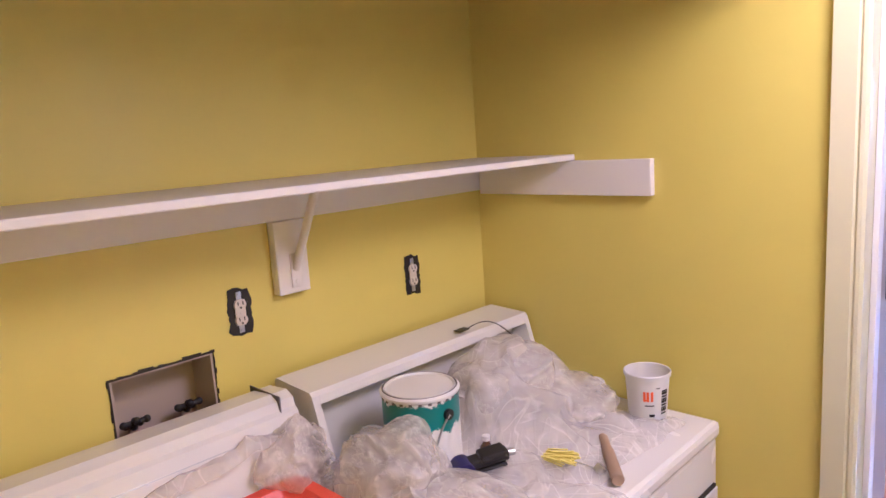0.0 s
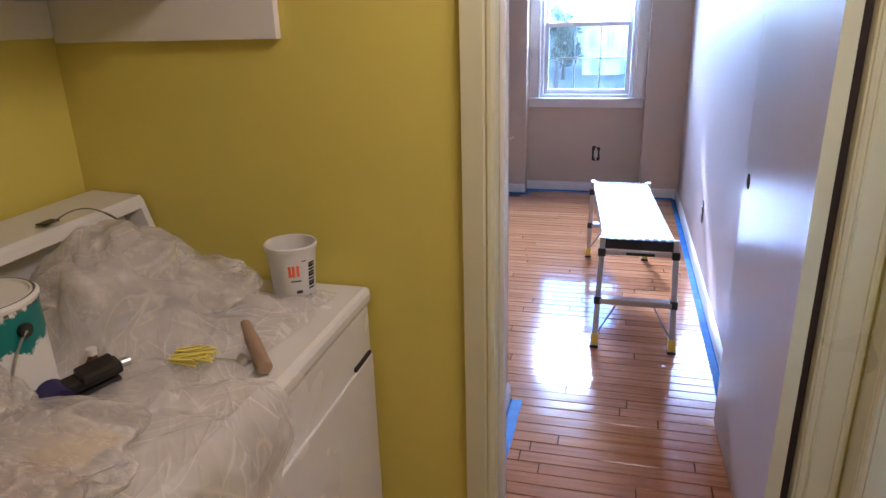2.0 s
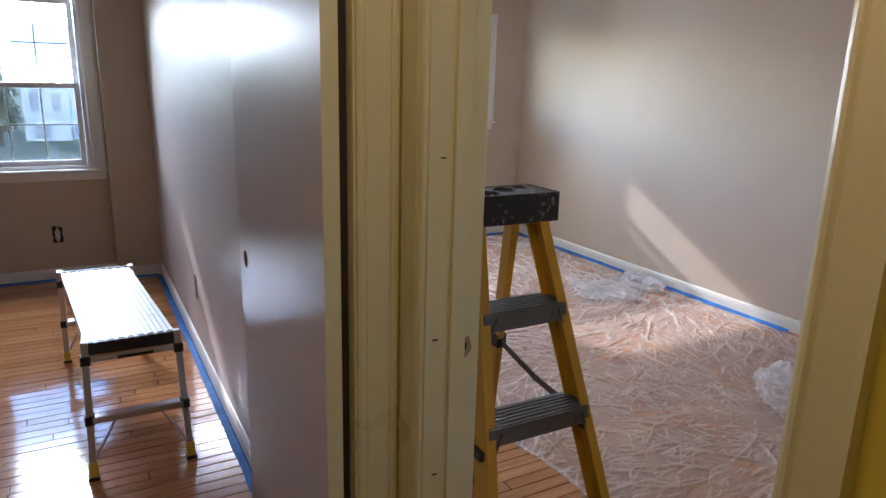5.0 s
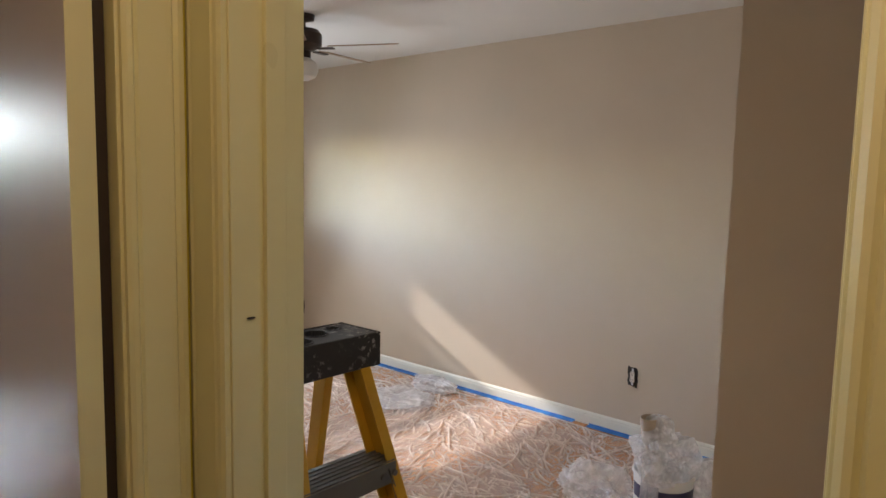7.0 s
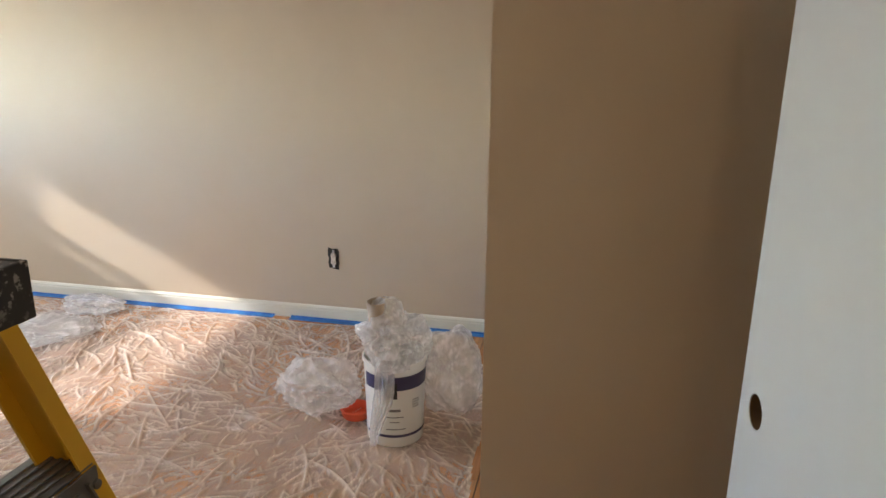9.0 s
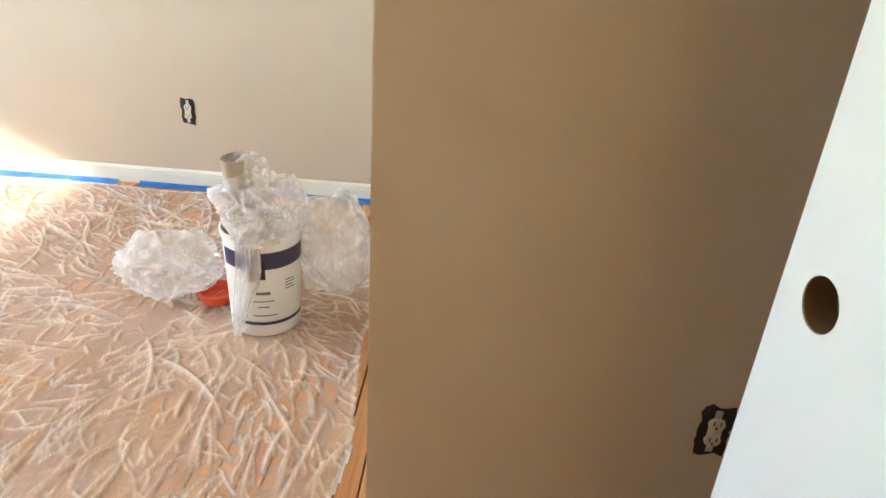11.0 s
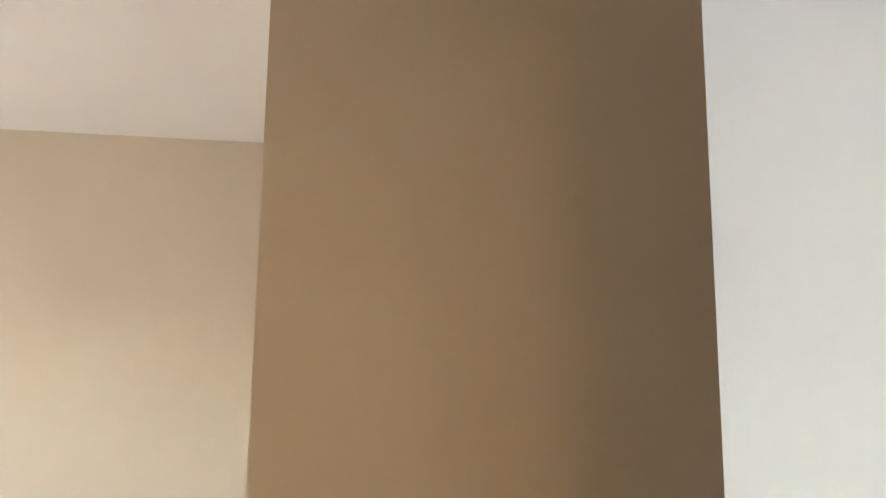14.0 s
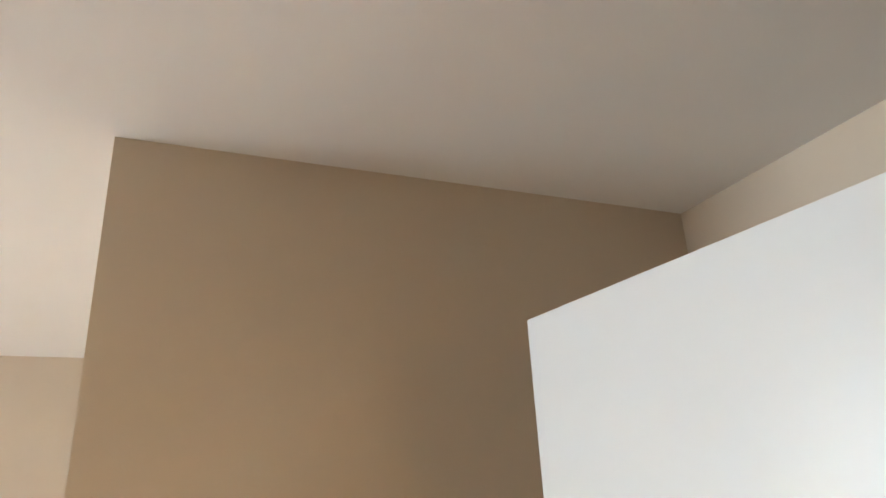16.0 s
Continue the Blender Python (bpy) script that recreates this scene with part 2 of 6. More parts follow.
def film_mat(name, opacity, tint, rough=0.2, cells=(2.2, 9.0), width=0.05, veil=3.0, relief=0.012):
    """Thin clear polythene: straight white creases between facets, hazy in broad patches."""
    m = bpy.data.materials.new(name)
    m.use_nodes = True
    nt = m.node_tree
    b = nt.nodes["Principled BSDF"]
    b.inputs["Base Color"].default_value = (*tint, 1)
    b.inputs["Roughness"].default_value = rough
    b.inputs["Specular IOR Level"].default_value = 0.8
    tc = nt.nodes.new("ShaderNodeTexCoord")
    warp = nt.nodes.new("ShaderNodeTexNoise")
    warp.inputs["Scale"].default_value, warp.inputs["Detail"].default_value = 1.7, 2.0
    nt.links.new(tc.outputs["Object"], warp.inputs["Vector"])
    wv = nt.nodes.new("ShaderNodeVectorMath")
    wv.operation = "MULTIPLY_ADD"
    wv.inputs[1].default_value = (0.16, 0.16, 0.16)
    nt.links.new(warp.outputs["Color"], wv.inputs[0])
    nt.links.new(tc.outputs["Object"], wv.inputs[2])
    total, height = None, None
    for k, (ang, seed, size) in enumerate(((20, 0.0, 1.0), (80, 4.0, 1.25), (128, 9.0, 1.5), (-32, 14.0, 1.15), (52, 21.0, 2.2))):
        mp = nt.nodes.new("ShaderNodeMapping")
        mp.inputs["Rotation"].default_value = (0, 0, radians(ang))
        mp.inputs["Location"].default_value = (seed, seed, 0)
        nt.links.new(wv.outputs[0], mp.inputs[0])
        st = nt.nodes.new("ShaderNodeMapping")
        st.inputs["Scale"].default_value = (cells[0] * size, cells[1] * size, cells[0] * 1.5)
        nt.links.new(mp.outputs[0], st.inputs[0])
        n = nt.nodes.new("ShaderNodeTexNoise")
        n.inputs["Scale"].default_value, n.inputs["Detail"].default_value = 1.0, 0.5
        nt.links.new(st.outputs[0], n.inputs["Vector"])
        off = nt.nodes.new("ShaderNodeMath")
        off.operation = "SUBTRACT"
        off.inputs[1].default_value = 0.5
        nt.links.new(n.outputs[0], off.inputs[0])
        ab = nt.nodes.new("ShaderNodeMath")
        ab.operation = "ABSOLUTE"
        nt.links.new(off.outputs[0], ab.inputs[0])
        line = ramp(nt, ab.outputs[0], 0.0, width, 1, 0)
        gate_n = nt.nodes.new("ShaderNodeTexNoise")
        gate_n.inputs["Scale"].default_value, gate_n.inputs["Detail"].default_value = veil * 1.5, 3.0
        gm = nt.nodes.new("ShaderNodeMapping")
        gm.inputs["Location"].default_value = (seed * 3, seed, 0)
        nt.links.new(tc.outputs["Object"], gm.inputs[0])
        nt.links.new(gm.outputs[0], gate_n.inputs["Vector"])
        gate = ramp(nt, gate_n.outputs[0], 0.48, 0.60, 0, 1)
        mul = nt.nodes.new("ShaderNodeMath")
        mul.operation = "MULTIPLY"
        nt.links.new(line, mul.inputs[0])
        nt.links.new(gate, mul.inputs[1])
        hm = nt.nodes.new("ShaderNodeMath")
        hm.operation = "MULTIPLY_ADD"
        hm.inputs[1].default_value = -1.0
        nt.links.new(ramp(nt, ab.outputs[0], 0.0, 0.10, 0, 1), hm.inputs[0])
        if total is None:
            total = mul.outputs[0]
            hm.inputs[2].default_value = 0.0
        else:
            mx_ = nt.nodes.new("ShaderNodeMath")
            mx_.operation = "MAXIMUM"
            nt.links.new(total, mx_.inputs[0])
            nt.links.new(mul.outputs[0], mx_.inputs[1])
            total = mx_.outputs[0]
            nt.links.new(height, hm.inputs[2])
        height = hm.outputs[0]
    haze_n = tex_noise(nt, veil, 4)
    haze = ramp(nt, haze_n.outputs[0], 0.35, 0.68, opacity[0], opacity[1])
    fac = nt.nodes.new("ShaderNodeMath")
    fac.operation, fac.use_clamp = "MULTIPLY_ADD", True
    fac.inputs[1].default_value = opacity[2]
    nt.links.new(total, fac.inputs[0])
    nt.links.new(haze, fac.inputs[2])
    tr = nt.nodes.new("ShaderNodeBsdfTransparent")
    tr.inputs[0].default_value = (0.97, 0.965, 0.96, 1)
    mx = nt.nodes.new("ShaderNodeMixShader")
    nt.links.new(fac.outputs[0], mx.inputs[0])
    nt.links.new(tr.outputs[0], mx.inputs[1])
    thin = nt.nodes.new("ShaderNodeBsdfTranslucent")
    thin.inputs[0].default_value = (*tint, 1)
    soft_mix = nt.nodes.new("ShaderNodeMixShader")
    soft_mix.inputs[0].default_value = 0.35
    nt.links.new(b.outputs[0], soft_mix.inputs[1])
    nt.links.new(thin.outputs[0], soft_mix.inputs[2])
    nt.links.new(soft_mix.outputs[0], mx.inputs[2])
    nt.links.new(mx.outputs[0], nt.nodes["Material Output"].inputs[0])
    add_bump(nt, b, height, 0.7, relief)
    return m




def folded_film(name, haze, gain, tint, rough=0.16, veil=3.0, lines=0.25):
    """Thin polythene, made whiter along its folds to paint their glints; the mesh carries its folds as an attribute."""
    m = bpy.data.materials.new(name)
    m.use_nodes = True
    nt = m.node_tree
    b = nt.nodes["Principled BSDF"]
    b.inputs["Base Color"].default_value = (*tint, 1)
    b.inputs["Roughness"].default_value = rough
    b.inputs["Specular IOR Level"].default_value = 0.8
    at = nt.nodes.new("ShaderNodeAttribute")
    at.attribute_name = "fold"
    fine = tex_noise(nt, 16.0, 5, 0.6, stretch=(1.0, 2.6, 1.5))
    ridge = nt.nodes.new("ShaderNodeMath")
    ridge.operation = "SUBTRACT"
    ridge.inputs[1].default_value = 0.5
    nt.links.new(fine.outputs[0], ridge.inputs[0])
    ab = nt.nodes.new("ShaderNodeMath")
    ab.operation = "ABSOLUTE"
    nt.links.new(ridge.outputs[0], ab.inputs[0])
    crisp = ramp(nt, ab.outputs[0], 0.0, 0.022, lines, 0.0)
    fold = nt.nodes.new("ShaderNodeMath")
    fold.operation = "MULTIPLY_ADD"
    fold.inputs[1].default_value = gain
    nt.links.new(at.outputs["Fac"], fold.inputs[0])
    nt.links.new(ramp(nt, tex_noise(nt, veil, 4).outputs[0], 0.35, 0.68, haze[0], haze[1]), fold.inputs[2])
    fac = nt.nodes.new("ShaderNodeMath")
    fac.operation, fac.use_clamp = "ADD", True
    nt.links.new(fold.outputs[0], fac.inputs[0])
    nt.links.new(crisp, fac.inputs[1])
    cap = nt.nodes.new("ShaderNodeMath")
    cap.operation = "MINIMUM"
    cap.inputs[1].default_value = 0.93
    nt.links.new(fac.outputs[0], cap.inputs[0])
    tr = nt.nodes.new("ShaderNodeBsdfTransparent")
    tr.inputs[0].default_value = (0.97, 0.965, 0.96, 1)
    thin = nt.nodes.new("ShaderNodeBsdfTranslucent")
    thin.inputs[0].default_value = (*tint, 1)
    soft = nt.nodes.new("ShaderNodeMixShader")
    soft.inputs[0].default_value = 0.35
    nt.links.new(b.outputs[0], soft.inputs[1])
    nt.links.new(thin.outputs[0], soft.inputs[2])
    mx = nt.nodes.new("ShaderNodeMixShader")
    nt.links.new(cap.outputs[0], mx.inputs[0])
    nt.links.new(tr.outputs[0], mx.inputs[1])
    nt.links.new(soft.outputs[0], mx.inputs[2])
    nt.links.new(mx.outputs[0], nt.nodes["Material Output"].inputs[0])
    add_bump(nt, b, ab.outputs[0], 0.8, 0.008)
    return m


M_FILM = folded_film("clear_floor_polythene", (0.24, 0.38), 0.80, (0.96, 0.95, 0.94), 0.11, 1.6, 0.12)
M_BAG = folded_film("milky_polythene", (0.30, 0.55), 0.55, (0.95, 0.94, 0.96), 0.18, 6.0, 0.15)
M_BAG_THIN = folded_film("thin_crumpled_polythene", (0.22, 0.46), 0.35, (0.96, 0.93, 0.90), 0.16, 7.0, 0.12)
M_FILM_HEAP = film_mat("crumpled_polythene", (0.34, 0.66, 0.20), (0.96, 0.94, 0.92), 0.16, (5.0, 26.0), 0.022, 6.0, 0.0015)


def glass_mat():
    m = bpy.data.materials.new("window_glass")
    m.use_nodes = True
    nt = m.node_tree
    tr = nt.nodes.new("ShaderNodeBsdfTransparent")
    tr.inputs[0].default_value = (0.93, 0.95, 0.96, 1)
    gl = nt.nodes.new("ShaderNodeBsdfGlossy")
    gl.inputs["Roughness"].default_value = 0.03
    mx = nt.nodes.new("ShaderNodeMixShader")
    mx.inputs[0].default_value = 0.06
    nt.links.new(tr.outputs[0], mx.inputs[1])
    nt.links.new(gl.outputs[0], mx.inputs[2])
    nt.links.new(mx.outputs[0], nt.nodes["Material Output"].inputs[0])
    return m


M_GLASS = glass_mat()


def screen_mat():
    """Fine dark insect mesh, too fine to see its wires."""
    m = bpy.data.materials.new("insect_mesh")
    m.use_nodes = True
    nt = m.node_tree
    nt.nodes["Principled BSDF"].inputs["Base Color"].default_value = (0.07, 0.075, 0.08, 1)
    nt.nodes["Principled BSDF"].inputs["Roughness"].default_value = 0.7
    tr = nt.nodes.new("ShaderNodeBsdfTransparent")
    mx = nt.nodes.new("ShaderNodeMixShader")
    mx.inputs[0].default_value = 0.42
    nt.links.new(tr.outputs[0], mx.inputs[1])
    nt.links.new(nt.nodes["Principled BSDF"].outputs[0], mx.inputs[2])
    nt.links.new(mx.outputs[0], nt.nodes["Material Output"].inputs[0])
    return m


M_SCREEN = screen_mat()

# ---- plan ----
CEIL = 2.44
X_L, Y_S = -0.725, 1.21           # laundry back wall, laundry side wall
Y_D = 1.58                        # hall face of the wall with the first door
A_X0, A_X1 = 0.10, 0.858         # first door opening
AXR = 0.868                       # room A side wall
Y_FRONT, Y_REC = 5.50, 5.64       # room A front wall, recess
X_B0, X_B1 = 0.975, 1.105         # wall with the second door
B_Y0, B_Y1 = 0.720, 1.486           # second door opening
B_XF, B_YF = 4.14, 5.70
B_CL, B_CY, B_YR = 2.262, 1.226, 0.055
DOOR_H = 2.04

S = "structure"
# floors
solid("floor", boxes((-3.2, -3.2, -0.12, 4.4, 6.0, -0.012)), M_JOINT, "dark subfloor under the red oak boards", "floor", S)
# walls
solid("wall_laundry_back", boxes((X_L - 0.12, -0.35, 0, X_L, 0.230, CEIL), (X_L - 0.12, 0.418, 0, X_L, Y_S, CEIL), (X_L - 0.12, 0.230, 0, X_L, 0.418, 0.99), (X_L - 0.12, 0.230, 1.198, X_L, 0.418, CEIL)), M_YELLOW, "bright yellow painted wall behind the washer and dryer", "wall", S)
solid("wall_laundry_side", boxes((X_L - 0.12, Y_S, 0, 0.152, Y_S + 0.12, CEIL)), M_YELLOW, "bright yellow painted side wall of the laundry niche", "wall", S)
solid("wall_laundry_south", boxes((X_L - 0.12, -0.45, 0, 0.05, -0.35, CEIL)), M_YELLOW, "yellow painted end wall of the laundry niche", "wall", S)
solid("wall_hall_west", boxes((-0.05, -3.1, 0, 0.05, -0.45, CEIL)), M_YELLOW, "yellow painted hall wall", "wall", S)
solid("wall_hall_south", boxes((-0.05, -3.2, 0, 1.085, -3.1, CEIL)), M_YELLOW, "yellow painted end wall of the hall", "wall", S)
solid("laundry_header", boxes((-0.05, -0.35, 1.845, 0.05, Y_S, CEIL)), M_YELLOW, "yellow painted header over the laundry niche opening", "wall", S)
solid("wall_door_a", boxes((0.02, Y_D, DOOR_H + 0.01, A_X1, Y_D + 0.12, CEIL), (A_X1 + 0.019, Y_D, 0, X_B1, Y_D + 0.12, CEIL), ), M_YELLOW, "yellow painted wall with the first bedroom doorway", "wall", S)
solid("wall_door_b", boxes((X_B0, -3.1, 0, X_B1, B_Y0 - 0.019, CEIL), (X_B0, B_Y1 + 0.019, 0, X_B1, Y_D, CEIL), (X_B0, B_Y0 - 0.019, DOOR_H + 0.01, X_B1, B_Y1 + 0.019, CEIL)), M_YELLOW, "yellow painted wall with the second bedroom doorway", "wall", S)
# room A
solid("wall_a_east", boxes((AXR, Y_D + 0.12, 0, X_B1, B_YF, CEIL)), M_TAUPE_GLOSS, "satin taupe painted partition wall between the bedrooms", "wall", S)
solid("wall_a_south", boxes((-2.3, Y_D, 0, -0.10, Y_D + 0.12, CEIL)), M_TAUPE, "taupe painted south wall of the first bedroom", "wall", S)
solid("wall_a_near", boxes((-0.10, Y_S + 0.12, 0, 0.022, 2.32, CEIL)), M_TAUPE, "short taupe painted return wall beside the doorway", "wall", S)
solid("wall_a_west", boxes((-2.4, Y_D, 0, -2.3, Y_REC + 0.12, CEIL)), M_TAUPE, "taupe painted far side wall of the first bedroom", "wall", S)
W0, W1, WZ0, WZ1 = -0.255, 0.48, 0.785, 1.93
solid("wall_a_front", boxes((-2.3, Y_FRONT, 0, -0.345, Y_REC + 0.12, CEIL), (0.575, Y_FRONT, 0, AXR, Y_REC + 0.12, CEIL),
      (-0.345, Y_REC, 0, W0, Y_REC + 0.12, CEIL), (W1, Y_REC, 0, 0.575, Y_REC + 0.12, CEIL), (W0, Y_REC, 0, W1, Y_REC + 0.12, WZ0), (W0, Y_REC, WZ1, W1, Y_REC + 0.12, CEIL)), M_TAUPE, "taupe painted window wall with a shallow recess", "wall", S)
# room B
solid("wall_b_far", boxes((B_XF, -0.1, 0, B_XF + 0.12, B_YF + 0.12, CEIL)), M_TAUPE, "taupe painted far wall of the second bedroom", "wall", S)
V0, V1, VZ0 = 1.95, 3.72, 1.09
solid("wall_b_front", boxes((AXR, B_YF, 0, V0, B_YF + 0.12, CEIL), (V1, B_YF, 0, B_XF, B_YF + 0.12, CEIL), (V0, B_YF, 0, V1, B_YF + 0.12, VZ0), (V0, B_YF, WZ1, V1, B_YF + 0.12, CEIL)), M_TAUPE, "taupe painted window wall of the second bedroom", "wall", S)
solid("wall_b_closet", boxes((B_CL, B_YR - 0.1, 0, B_CL + 0.12, B_CY, CEIL), (B_CL + 0.12, B_CY - 0.12, 0, B_XF, B_CY, CEIL)), M_TAUPE, "taupe painted closet corner wall in shade", "wall", S)
solid("wall_b_entry", boxes((X_B1, B_YR - 0.1, 0, B_CL, B_YR, CEIL)), M_TAUPE, "taupe painted entry wall behind the open door", "wall", S)
# painted lining of the second bedroom beside its doorway
solid("wall_b_lining", boxes((X_B1, B_YR, 0, X_B1 + 0.003, B_Y0 - 0.019, CEIL), (X_B1, B_Y1 + 0.019, 0, X_B1 + 0.003, B_YF, CEIL), (X_B1, B_Y0 - 0.019, DOOR_H + 0.01, X_B1 + 0.003, B_Y1 + 0.019, CEIL)), M_TAUPE, "taupe painted wall round the inside of the second doorway", "wall", S)
# ceilings
solid("ceiling", boxes((-2.5, -3.3, CEIL, 4.4, 6.0, CEIL + 0.12)), M_CEIL, "flat matt white painted ceiling", "ceiling", S)
# eave, never in view: added to cut off the top of the sun patches
solid("unseen_eave", boxes((-3.5, 5.80, 2.26, 5.0, 6.95, 2.40), (-3.5, 6.95, 2.244, 5.0, 7.05, 2.4)), M_VINYL, "unseen white eave added outside the windows to cut the sun", "eave", S)


# ---- doors, casings, baseboards, tape ----
CASING = [(0, 0), (0, 0.010), (0.006, 0.014), (0.012, 0.0155), (0.016, 0.012), (0.020, 0.0155), (0.058, 0.018), (0.066, 0.019), (0.070, 0.015), (0.076, 0.019), (0.084, 0.018), (0.087, 0.012), (0.087, 0)]


def frame_door(name, axis, face, lo, hi, depth, out, label, wide_lo=0.087, wide_hi=0.087, both=True):
    """Jambs, stops, head and casings of a doorway. axis: along the wall; face: the hall side; out: the sense to the hall."""
    door = thing(name, label=label, category="door frame", kind="structure")

    def p(u, v, z):
        return (u, v, z) if axis == "x" else (v, u, z)

    def bx(n, u0, v0, z0, u1, v1, z1, bev=0.0015, mat=M_TRIM):
        a, b = p(u0, v0, z0), p(u1, v1, z1)
        bm = bmesh.new()
        box(bm, min(a[0], b[0]), min(a[1], b[1]), z0, max(a[0], b[0]), max(a[1], b[1]), z1, bevel=bev)
        return part(n, bm, mat, door)
    v0, v1 = face + out * 0.001, face + (-out) * depth
    if axis == "y":
        bx("jamb", lo - 0.018, v0, 0, lo, v1, DOOR_H)
        bx("door_stop", lo, face - out * (depth - 0.075), 0, lo + 0.011, face - out * (depth - 0.040), DOOR_H - 0.012)
    bx("jamb", hi, v0, 0, hi + 0.018, v1, DOOR_H)
    bx("head_jamb", lo - 0.018, v0, DOOR_H + 0.0005, hi + 0.018, v1, DOOR_H + 0.018)
    s0, s1 = face - out * (depth - 0.075), face - out * (depth - 0.040)
    bx("door_stop", hi - 0.011, s0, 0, hi, s1, DOOR_H - 0.012)
    bx("door_stop", lo, s0, DOOR_H - 0.012, hi, s1, DOOR_H - 0.001)
    for side, wide in ((-1, wide_lo), (1, wide_hi)):
        if axis == "x" and side < 0:
            continue
        prof = [(min(q, wide) * side, w) for q, w in CASING if q <= wide + 1e-6]
        if prof[-1][1] != 0:
            prof.append((prof[-1][0], 0))
        u = (lo - 0.005) if side < 0 else (hi + 0.005)
        bm = bmesh.new()
        across = p(1, 0, 0)
        outv = p(0, out, 0)
        sweep(bm, prof, p(u, face, 0), p(u, face, DOOR_H + 0.005), across, outv)
        part("casing", bm, M_TRIM, door, "cream painted moulded casing")
    bm = bmesh.new()
    prof = [(q, w) for q, w in CASING]
    sweep(bm, prof, p(lo - wide_lo, face, DOOR_H + 0.006), p(hi + wide_hi, face, DOOR_H + 0.006), (0, 0, 1), p(0, out, 0))
    part("head_casing", bm, M_TRIM, door)
    return door


dfa = frame_door("door_frame", "x", Y_D, 0.05, A_X1, 0.12, -1, "cream painted doorway trim of the first bedroom", 0.087, 0.087)
dfb = frame_door("door_frame", "y", X_B0, B_Y0, B_Y1, 0.127, -1, "cream painted doorway trim of the second bedroom, old latch mortise in the jamb", 0.066, 0.084)
# the other side of the first doorway stands forward, at the end of the laundry wall
bm = bmesh.new()
prof = [(q, w) for q, w in CASING if q <= 0.058 + 1e-6] + [(0.058, 0)]
sweep(bm, [(0.058 - q, w) for q, w in prof], (0.116, Y_S - 0.0005, 0), (0.116, Y_S - 0.0005, CEIL - 0.002), (1, 0, 0), (0, -1, 0))
part("casing", bm, M_TRIM, dfa, "cream painted moulded casing")
part("jamb", boxes((0.1525, Y_S + 0.001, 0, 0.172, Y_S + 0.135, CEIL - 0.002), bevel=0.0015), M_TRIM, dfa)
part("door_stop", boxes((0.1725, Y_S + 0.05, 0, 0.183, Y_S + 0.085, CEIL - 0.004), bevel=0.001), M_WHITE, dfa)
part("back_casing", boxes((0.10, Y_S + 0.1355, 0, 0.165, Y_S + 0.150, CEIL - 0.004), bevel=0.003), M_WHITE, dfa)
# latch mortise with its screw hole, and nicks
bm = bmesh.new()
ring = [bm.verts.new((1.066 + 0.017 * (1 + 0.3 * noise.noise((k, 0, 0.5))) * math.cos(k * 0.483), 1.4828, 0.905 + 0.024 * (1 + 0.3 * noise.noise((k * 1.3, 3, 0.5))) * math.sin(k * 0.483))) for k in range(13)]
bm.faces.new(ring)
part("strike_recess", bm, M_PLASTERBOARD, dfb, "chipped bare wood latch recess")
bm = bmesh.new()
box(bm, 1.058, 1.4820, 0.899, 1.070, 1.4826, 0.915)
part("latch_hole", bm, M_DARK, dfb)
bm = bmesh.new()
for x, z in ((0.99, 0.93), (0.999, 1.30), (0.996, 0.62)):
    box(bm, x, 1.4825, z, x + 0.012, 1.4855, z + 0.0022)
part("paint_nick", bm, M_DARK, dfb)

# hinge side of the first door: dark strip painting the shade between leaf and jamb
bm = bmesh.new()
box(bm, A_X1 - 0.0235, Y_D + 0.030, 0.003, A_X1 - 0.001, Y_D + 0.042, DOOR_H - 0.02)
part("hinge_gap_shade", bm, M_GAP_SHADE, dfa, "dark strip standing for the shade in the hinge gap")


